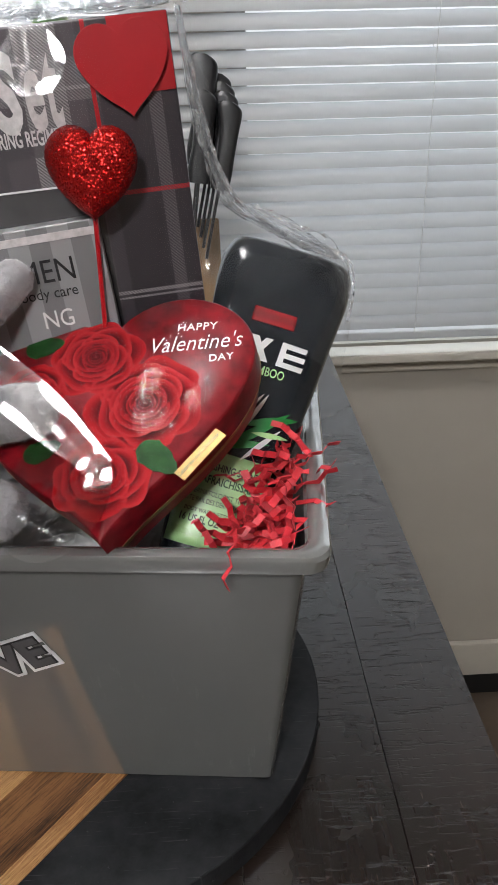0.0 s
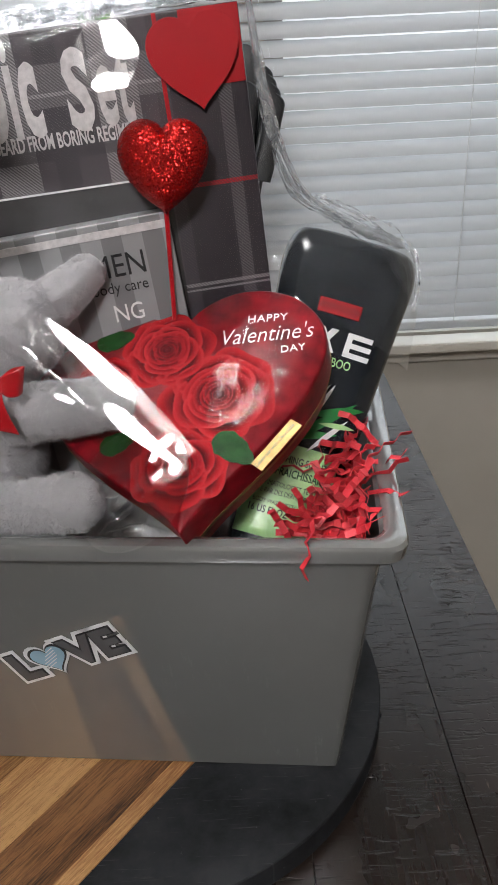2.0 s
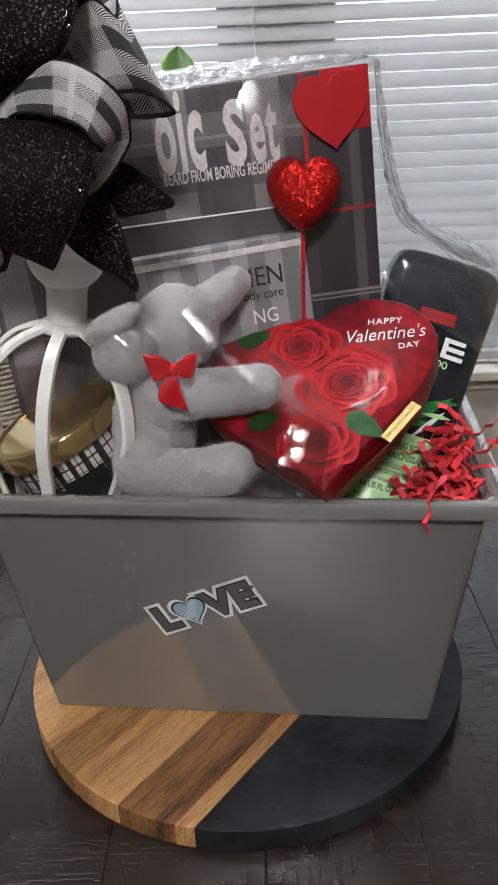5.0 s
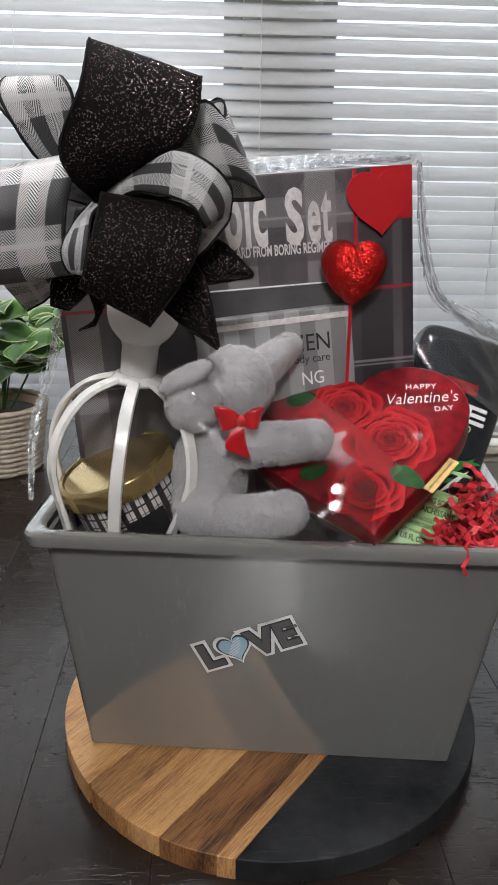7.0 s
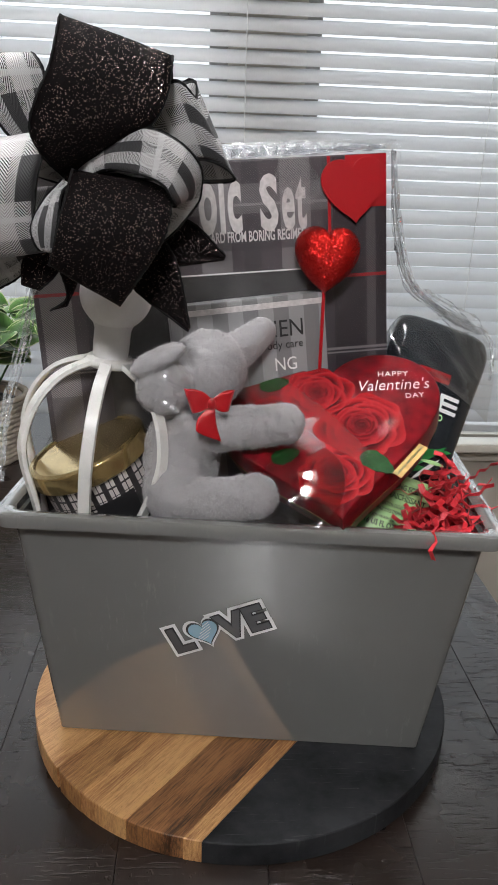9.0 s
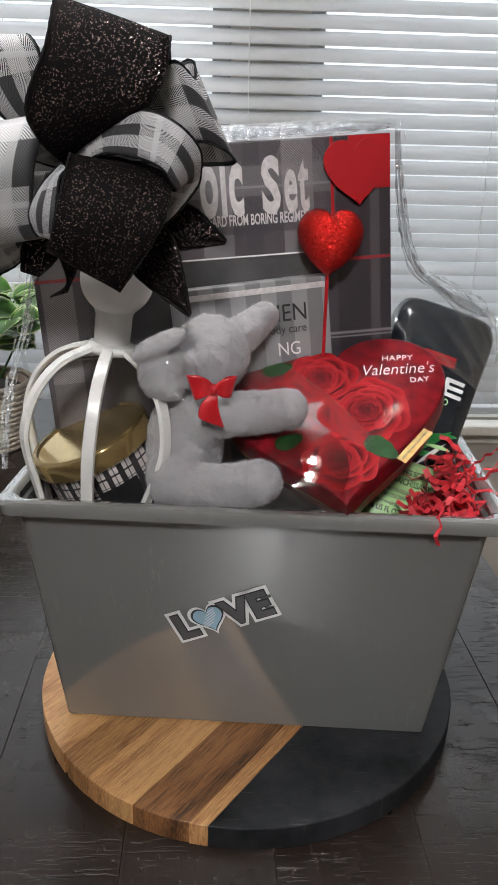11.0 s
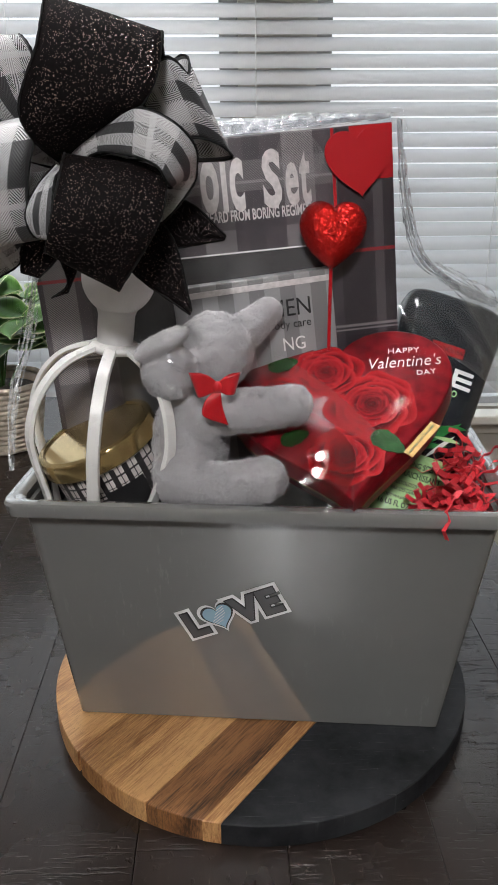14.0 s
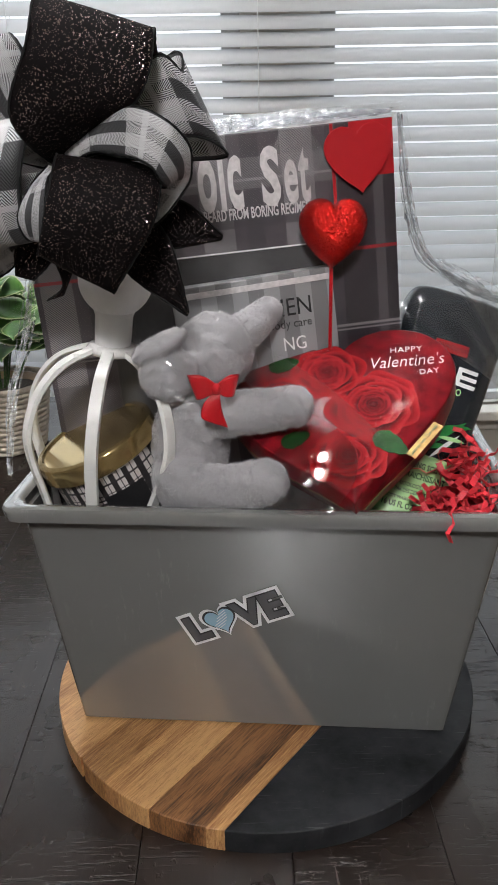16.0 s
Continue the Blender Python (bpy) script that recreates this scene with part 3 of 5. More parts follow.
# ==== ceiling lamp and added fill lamp ====
def five_bulb_lamp(x, y, z, strength, ring=0.055, radius=0.019, label="ceiling lamp with a cluster of five bulbs"):
    ob = thing("five_bulb_lamp", pose(x, y, CEIL_Z), label, "lamp")
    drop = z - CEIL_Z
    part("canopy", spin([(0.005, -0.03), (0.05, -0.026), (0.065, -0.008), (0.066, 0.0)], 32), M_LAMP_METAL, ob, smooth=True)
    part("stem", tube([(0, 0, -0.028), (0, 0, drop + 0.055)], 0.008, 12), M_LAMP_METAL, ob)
    # added metal dish, unseen; keeps the bulbs' light off the ceiling
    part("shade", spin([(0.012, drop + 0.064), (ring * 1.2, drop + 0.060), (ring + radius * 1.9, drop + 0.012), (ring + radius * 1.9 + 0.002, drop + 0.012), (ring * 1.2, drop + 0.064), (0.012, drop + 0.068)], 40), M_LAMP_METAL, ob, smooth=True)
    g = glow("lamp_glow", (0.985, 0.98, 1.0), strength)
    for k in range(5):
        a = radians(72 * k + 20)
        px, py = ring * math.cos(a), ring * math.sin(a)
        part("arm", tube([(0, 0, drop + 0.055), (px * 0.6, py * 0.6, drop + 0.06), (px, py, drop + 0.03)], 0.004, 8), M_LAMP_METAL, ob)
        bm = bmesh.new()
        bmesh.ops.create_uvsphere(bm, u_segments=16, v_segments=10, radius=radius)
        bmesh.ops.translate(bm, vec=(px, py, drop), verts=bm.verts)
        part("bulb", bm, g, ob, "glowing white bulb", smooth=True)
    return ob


five_bulb_lamp(-0.315, 0.475, 2.02, LAMP_NEAR, 0.125, 0.048)
# added fill lamp, unseen; lights the fronts and throws glare on the film
five_bulb_lamp(-0.25, -0.85, 1.98, LAMP_FILL, 0.11, 0.045, "added unseen fill lamp with five large round bulbs")


# ==== writing and flat shapes ====
def letters(body, size, m, material, parent, name="lettering", squeeze=1.0, shear=0.0, offset=0.0, align="LEFT", wrap=None, depth=0.00015, spacing=1.0, label=""):
    """Words in the built-in font as a thin mesh. m places the text's plane (x along, y up) in the parent's space."""
    cu = bpy.data.curves.new(name, "FONT")
    cu.body, cu.size, cu.shear, cu.offset, cu.align_x, cu.extrude, cu.space_character = body, size, shear, offset, align, depth, spacing
    cu.resolution_u = 3
    ob = bpy.data.objects.new(name, cu)
    scene.collection.objects.link(ob)
    dg = bpy.context.evaluated_depsgraph_get()
    me = bpy.data.meshes.new_from_object(ob.evaluated_get(dg))
    bpy.data.objects.remove(ob)
    bpy.data.curves.remove(cu)
    me.materials.clear()
    me.materials.append(material)
    me.transform(m @ Matrix.Diagonal((squeeze, 1, 1, 1)))
    if wrap:
        for v in me.vertices:
            v.co = wrap(v.co)
    out = new(name, me)
    out.parent = parent
    return tagged(out, label) if label else out


def heart_outline(w, h, n=48):
    """A heart about its tip: w wide, h high."""
    pts = []
    for k in range(n):
        t = 2 * math.pi * k / n + 0.001
        x, y = 16 * math.sin(t) ** 3, 13 * math.cos(t) - 5 * math.cos(2 * t) - 2 * math.cos(3 * t) - math.cos(4 * t)
        pts.append((x / 32 * w, (y + 17) / 28.9 * h))
    return pts


def soft(outline, rounds=4):
    """The outline with its point and notch rounded off."""
    for _ in range(rounds):
        n = len(outline)
        outline = [tuple((outline[k - 1][i] + 2 * outline[k][i] + outline[(k + 1) % n][i]) / 4 for i in (0, 1)) for k in range(n)]
    return outline


def plump(outline, share):
    """The outline drawn part of the way towards an ellipse, for a fuller heart."""
    xs, ys = [p[0] for p in outline], [p[1] for p in outline]
    cx, cy, a, b = (max(xs) + min(xs)) / 2, (max(ys) + min(ys)) / 2, (max(xs) - min(xs)) / 2, (max(ys) - min(ys)) / 2
    out = []
    for x, y in outline:
        t = math.atan2((y - cy) / b, (x - cx) / a)
        out.append((x + (cx + a * math.cos(t) - x) * share, y + (cy + b * math.sin(t) - y) * share))
    return soft(out, 3)


def sheet(outline, z0, z1, bev=0.0004):
    """A flat cut-out with thickness."""
    cx = sum(p[0] for p in outline) / len(outline)
    cy = sum(p[1] for p in outline) / len(outline)
    ins = [(x + (cx - x) * bev * 20, y + (cy - y) * bev * 20) for x, y in outline] if bev else outline
    return loft([[(*p, z0) for p in outline], [(*p, z1 - bev) for p in outline], [(*p, z1) for p in ins]])


def puffed(outline, thick, rings=10):
    """A cushion-like body over an outline, in the outline's plane."""
    cx = sum(p[0] for p in outline) / len(outline)
    cy = sum(p[1] for p in outline) / len(outline) + 0.0
    rows = []
    for k in range(-rings, rings + 1):
        a = k / rings * math.pi / 2 * 0.985
        s, z = math.cos(a) ** 0.8, math.sin(a) * thick / 2
        rows.append([(cx + (x - cx) * s, cy + (y - cy) * s, z) for x, y in outline])
    return loft(rows)


def strip(points, sides, material, name, parent, label="", steps=8, uv_v=0.03, thick=0.0005, ripple=0.0, seed=0):
    """A ribbon: the middle line and, for each point, half its width as a vector."""
    rows = catmull([(*p, *s) for p, s in zip(points, sides)], steps)
    bm = bmesh.new()
    uv = bm.loops.layers.uv.new("UVMap")
    across = 11
    grid, length, last = [], 0.0, None
    us = []
    for r in rows:
        c, s = Vector(r[:3]), Vector(r[3:])
        if last is not None:
            length += (c - last).length
        last = c
        us.append(length)
        line = []
        for j in range(across):
            f = 2 * j / (across - 1) - 1
            p = c + s * f
            if ripple:
                p.y += ripple * noise.noise((length * 55, f * 1.6, seed * 7.3)) - 0.10 * s.length * (1 - f * f)
            line.append(bm.verts.new(p))
        grid.append(line)
    for k in range(len(grid) - 1):
        for j in range(across - 1):
            f = bm.faces.new((grid[k][j], grid[k + 1][j], grid[k + 1][j + 1], grid[k][j + 1]))
            f.smooth = True
            for lp, (a, b) in zip(f.loops, ((k, j), (k + 1, j), (k + 1, j + 1), (k, j + 1))):
                lp[uv].uv = (us[a], uv_v * (2 * b / (across - 1) - 1))
    me = bpy.data.meshes.new(name)
    bm.to_mesh(me)
    bm.free()
    me.materials.append(material)
    ob = new(name, me)
    ob.parent = parent
    mod = ob.modifiers.new("thickness", "SOLIDIFY")
    mod.thickness, mod.offset = thick, 0
    return tagged(ob, label) if label else ob


# ==== filling of the bin ====
def filling():
    """Crumpled tissue on which the gifts rest."""
    bm = bmesh.new()
    nx, ny = 60, 40
    g = []
    for i in range(nx + 1):
        row = []
        for j in range(ny + 1):
            u, v = -0.136 + 0.272 * i / nx, -0.012 + 0.186 * j / ny
            z = 0.150 + 0.020 * noise.noise((u * 22, v * 22, 3)) + 0.010 * noise.noise((u * 60, v * 60, 7))
            if i in (0, nx) or j in (0, ny):
                z = 0.12
            row.append(bm.verts.new((u, v, z)))
        g.append(row)
    for i in range(nx):
        for j in range(ny):
            bm.faces.new((g[i][j], g[i + 1][j], g[i + 1][j + 1], g[i][j + 1]))
    ob = part("tissue_paper", bm, M_TISSUE)
    ob.matrix_world = BIN
    mod = ob.modifiers.new("thickness", "SOLIDIFY")
    mod.thickness = 0.0008
    tagged(ob, "crumpled white tissue paper filling the grey bin", "tissue paper")


filling()

# ==== gift set box ====
BOX = Matrix.Translation((-0.0340, 0.4820, 1.2010)) @ Matrix.Rotation(radians(5), 4, "Z") @ Matrix.Rotation(radians(-4.6), 4, "Y") @ Matrix.Rotation(radians(-3), 4, "X")
BOX_W, BOX_H, BOX_D = 0.256, 0.252, 0.050


def gift_box():
    ob = thing("gift_set_box", BOX @ pose(0, 0, -BOX_H), "dark grey tartan cardboard gift set box with a clear window", "box")
    grey, dark, red, pale = (0.20, 0.185, 0.19), (0.045, 0.040, 0.046), (0.50, 0.012, 0.02), (0.36, 0.34, 0.345)
    m_face = plaid_print("tartan_card", (0.085, 0.074, 0.082),
                         [(0, -0.125, 0.011, pale, 0.55, 0.058), (0, -0.157, 0.006, dark, 0.7, 0.058), (1, BOX_H - 0.026, 0.010, pale, 0.30, 0.0), (1, BOX_H - 0.055, 0.006, dark, 0.6, 0.0),
                          (0, -0.016, 0.024, (0.040, 0.033, 0.039), 0.95, 0.0), (0, -0.012, 0.0035, pale, 0.22, 0.0), (1, 0.075, 0.02, dark, 0.5, 0.0)],
                         [(1, BOX_H - 0.0835, 0.0012, red, 0.8, 0.0), (1, BOX_H - 0.137, 0.0010, pale, 0.8, 0.0), (1, BOX_H - 0.140, 0.0006, pale, 0.8, 0.0),
                          (1, BOX_H - 0.030, 0.0009, pale, 0.7, 0.0)])
    bm = box_bm(BOX_W, BOX_D, BOX_H, (-BOX_W / 2, BOX_D / 2, BOX_H / 2), 0.0012, 2)
    part("carton", bm, m_face, ob)
    part("red_line", box_bm(0.0022, 0.0004, 0.083, (-0.0425, -0.0005, BOX_H - 0.0420)), M_RED_CARD, ob, "printed red line")
    # the plain red corner and the dark window below the title
    part("corner_patch", box_bm(0.030, 0.0006, 0.0355, (-0.0156, -0.0006, BOX_H - 0.0183)), M_RED_CARD, ob, "red corner print")
    part("window_tray", box_bm(0.160, 0.0008, 0.120, (-0.128, -0.0006, BOX_H - 0.137)), M_TRAY, ob, "dark window with a tray behind")
    # white strip stands in for the highlight on the window's edge
    part("window_edge", box_bm(0.160, 0.0012, 0.0009, (-0.128, -0.0012, BOX_H - 0.0765)), M_WHITE_INK, ob, "painted highlight along the clear window's edge")
    face = Matrix.Rotation(radians(90), 4, "X")
    at = lambda x, z, dy=-0.0006: Matrix.Translation((x, dy, z)) @ face
    letters("oic", 0.067, at(-0.1055, BOX_H - 0.0466), M_SILVER_INK, ob, squeeze=0.345, offset=0.0022, align="RIGHT", spacing=1.10, label="large silver-grey title letters")
    letters("S", 0.0500, at(-0.0925, BOX_H - 0.0466), M_SILVER_INK, ob, squeeze=0.56, offset=0.0020, label="large silver-grey title letter")
    letters("et", 0.055, at(-0.0770, BOX_H - 0.0466), M_SILVER_INK, ob, squeeze=0.36, offset=0.0016, spacing=1.12, label="large silver-grey title letters")
    letters("BEARD FROM BORING REGIMEN", 0.0103, at(-0.0595, BOX_H - 0.0550), M_SILVER_INK, ob, squeeze=0.50, offset=0.00022, align="RIGHT", label="small silver-grey capitals")
    return ob


gift_box()


# ==== small grey carton in front of it ====
def grey_carton():
    w, h, d = 0.112, 0.138, 0.020
    ob = thing("body_care_carton", Matrix.Translation((-0.0772, 0.4680, 1.1055)) @ Matrix.Rotation(radians(6), 4, "Z") @ Matrix.Rotation(radians(-6.5), 4, "Y") @ Matrix.Rotation(radians(-3), 4, "X") @ Matrix.Translation((0, 0, -h)), "silver grey striped body care carton with a pale painted line near its top edge", "carton")
    m = plaid_print("grey_striped_card", (0.33, 0.325, 0.33), [(0, -0.010, 0.0055, (0.20, 0.197, 0.20), 0.95, 0.022)], [])
    part("carton", box_bm(w, d, h, (-w / 2, d / 2 - 0.010, h / 2), 0.0008), m, ob)
    # pale silver strip painted in for the highlight along the carton's top
    part("top_band", box_bm(w + 0.0006, 0.0006, 0.004, (-w / 2, -0.0103, h - 0.006)), M_SILVER_INK, ob, "pale band painted as a highlight under the top edge")
    face = Matrix.Rotation(radians(90), 4, "X")
    at = lambda x, z: Matrix.Translation((x, -0.0106, z)) @ face
    letters("MEN", 0.0175, at(-0.0160, h - 0.0290), M_BLACK_INK, ob, squeeze=0.86, align="RIGHT", label="black serif capitals")
    part("brand_bars", box_bm(0.040, 0.0004, 0.0024, (-0.074, -0.0105, h - 0.0235)), M_BLACK_INK, ob, "dark brand lettering")
    letters("body care", 0.0085, at(-0.0175, h - 0.0375), M_BLACK_INK, ob, squeeze=0.9, align="RIGHT", label="small black lettering")
    letters("NG", 0.0135, at(-0.0225, h - 0.0535), M_WHITE_INK, ob, squeeze=0.85, align="RIGHT", label="white capitals")
    letters("BER", 0.0135, at(-0.0145, h - 0.0690), M_BLACK_INK, ob, squeeze=0.85, align="RIGHT", label="black capitals")


grey_carton()


# ==== red hearts in front of the box ====
def paper_heart():
    m = BOX @ pose(-0.0240, -0.0028, -0.0472) @ Matrix.Rotation(radians(90), 4, "X") @ Matrix.Rotation(radians(3), 4, "Z")
    ob = part("paper_heart", sheet(plump(heart_outline(0.0490, 0.0455, 56), 0.30), 0, 0.0016, 0.0003), M_RED_CARD)
    ob.matrix_world = m
    tagged(ob, "flat red paper heart leaning on the tartan box", "heart decoration")


def glitter_heart():
    m = Matrix.Translation((-0.0765, 0.4560, 1.1040)) @ Matrix.Rotation(radians(1), 4, "Z") @ Matrix.Rotation(radians(86), 4, "X") @ Matrix.Rotation(radians(-2), 4, "Z")
    ob = thing("heart_pick", m, "puffed red glitter heart on a thin red stick", "heart decoration")
    smooth_by_angle(part("heart", puffed(plump(heart_outline(0.0490, 0.0480, 56), 0.45), 0.030), M_GLITTER_RED, ob, "red glitter heart"), 60)
    part("stick", tube([(0, 0.003, 0), (0.0015, -0.05, 0.001), (0.002, -0.125, 0.002)], 0.0013, 8), M_SATIN, ob, "red stick")


paper_heart()
glitter_heart()

# ==== heart shaped chocolate box ====
HN = Vector((-0.1807, -0.5092, 0.8414)).normalized()
HX = Vector((0.943, -0.333, 0)).normalized()
HX = (HX - HN * HX.dot(HN)).normalized()
HY = HN.cross(HX)
HROT = Matrix((HX, HY, HN)).transposed().to_4x4()


def chocolate_box():
    # in-plane places count from the large rose; the heart's own axis leans by 19 degrees
    ob = thing("chocolate_box", Matrix.Translation((-0.0555, 0.4020, 1.0240)) @ HROT, "heart-shaped red chocolate box printed with roses", "chocolate box")
    own = Matrix.Translation((0.004, -0.0790, 0)) @ Matrix.Rotation(radians(17), 4, "Z")

    def inplane(bm):
        bmesh.ops.transform(bm, matrix=own, verts=bm.verts)
        return bm
    out = soft(plump(heart_outline(0.166, 0.146, 96), 0.16), 8)
    c = (0.0, 0.085)
    grow = lambda k: [(c[0] + (x - c[0]) * k, c[1] + (y - c[1]) * k) for x, y in out]
    lid = loft([[(*p, -0.020) for p in grow(1.0)], [(*p, -0.0022) for p in grow(1.0)], [(*p, -0.0006) for p in grow(0.992)], [(*p, 0) for p in grow(0.978)]])
    smooth_by_angle(part("lid", inplane(lid), M_LID_RED, ob, "dark red printed lid"), 50)
    part("gold_band", inplane(loft([[(*p, -0.024) for p in grow(0.985)], [(*p, -0.0195) for p in grow(1.004)]])), M_GOLD, ob, "gold edge band")
    part("base", inplane(loft([[(*p, -0.034) for p in grow(0.955)], [(*p, -0.0235) for p in grow(0.98)]])), M_LID_RED, ob, "dark red base")

    def rose(cx, cy, size, turn, seed):
        rng = random.Random(seed)
        bm = bmesh.new()
        uv = bm.loops.layers.uv.new("UVMap")
        layers = [(1.0, 5), (0.86, 4), (0.68, 4), (0.54, 3), (0.43, 3), (0.34, 3), (0.26, 3), (0.185, 2), (0.12, 2), (0.06, 2)]
        for li, (rad, cnt) in enumerate(layers):
            for k in range(cnt):
                a0 = turn + 2 * math.pi * (k + 0.37 * li) / cnt + rng.uniform(-0.15, 0.15)
                span = math.pi / cnt * 1.22
                z0 = 0.00015 + li * 0.00007 + k * 0.000008
                rr = rad * size * rng.uniform(0.93, 1.06)
                inner = rr * 0.38
                n1, n2 = 12, 5
                vs = []
                for j in range(n2 + 1):
                    f = j / n2
                    row = []
                    for i in range(n1 + 1):
                        s = 2 * i / n1 - 1
                        lobe = 1 - (0.20 if li < 3 else 0.10) * s ** 4 + (0.05 if li < 2 else 0.02) * math.sin(5 * s + seed + 2 * k) + 0.05 * s * (li > 2)
                        r = inner + (rr * lobe - inner) * f
                        a = a0 + s * span * (0.75 + 0.25 * f)
                        row.append(bm.verts.new((cx + r * math.cos(a), cy + r * math.sin(a) * 0.96, z0 + 0.00005 * f * f)))
                    vs.append(row)
                for j in range(n2):
                    for i in range(n1):
                        fc = bm.faces.new((vs[j][i], vs[j][i + 1], vs[j + 1][i + 1], vs[j + 1][i]))
                        fc.smooth = True
                        for lp, (jj, ii) in zip(fc.loops, ((j, i), (j, i + 1), (j + 1, i + 1), (j + 1, i))):
                            e = abs(2 * ii / n1 - 1)
                            lp[uv].uv = (min(1, (jj / n2) * (0.94 - 0.05 * li * (li > 3) * 0.5 + 0.06 * e)), k / cnt)
        me = bpy.data.meshes.new("rose_print")
        bm.to_mesh(me)
        bm.free()
        me.materials.append(M_PETAL)
        o = new("rose_print", me)
        o.parent = ob
        tagged(o, "printed red rose")

    def leaf(cx, cy, ln, wd, ang):
        pts = []
        for k in range(24):
            t = 2 * math.pi * k / 24
            x, y = ln / 2 * math.cos(t), wd / 2 * math.sin(t) * (1 - 0.35 * math.cos(t)) * (1 + 0.08 * math.cos(9 * t))
            pts.append((cx + x * math.cos(ang) - y * math.sin(ang), cy + x * math.sin(ang) + y * math.cos(ang)))
        part("leaf_print", loft([[(*p, -0.0001) for p in pts], [(*p, 0.0004) for p in pts]]), M_LEAF_PRINT, ob, "printed green leaf")
    leaf(0.018, -0.030, 0.026, 0.014, -0.5)
    leaf(-0.043, -0.034, 0.020, 0.012, 0.6)
    leaf(-0.066, 0.029, 0.022, 0.013, 0.4)
    rose(-0.034, 0.025, 0.0255, 0.4, 1)
    rose(-0.007, -0.043, 0.0255, 1.1, 2)
    rose(-0.062, 0.000, 0.019, 2.0, 4)
    rose(0.002, 0.000, 0.0305, 0.0, 3)
    flat = lambda x, y, a: Matrix.Translation((x, y, 0.0003)) @ Matrix.Rotation(radians(a), 4, "Z")
    letters("HAPPY", 0.0068, flat(0.0165, 0.0485, 10), M_WHITE_INK, ob, align="CENTER", spacing=1.1, label="white capitals")
    letters("Valentine's", 0.0146, flat(0.0185, 0.0355, 12), M_WHITE_INK, ob, align="CENTER", shear=0.25, squeeze=0.80, offset=-0.00015, label="white script lettering")
    letters("DAY", 0.0062, flat(0.0345, 0.0305, 14), M_WHITE_INK, ob, align="CENTER", spacing=1.1, label="white capitals")
    # gold sticker along the edge
    g0, g1 = Vector((0.0315, -0.0385)), Vector((0.0455, -0.0115))
    mid, ang = (g0 + g1) / 2, math.atan2(g1.y - g0.y, g1.x - g0.x)
    part("gold_sticker", box_bm((g1 - g0).length, 0.0072, 0.0006, (mid.x, mid.y, 0.0002), 0.0002, 1, turn=Matrix.Rotation(ang, 4, "Z")), M_GOLD, ob, "gold foil sticker")
    letters("Celebrate with Chocolate", 0.0032, Matrix.Translation((mid.x, mid.y - 0.001, 0.0006)) @ Matrix.Rotation(ang, 4, "Z"), M_DARK_GREEN_INK, ob, align="CENTER", squeeze=0.85, label="small dark lettering")


chocolate_box()


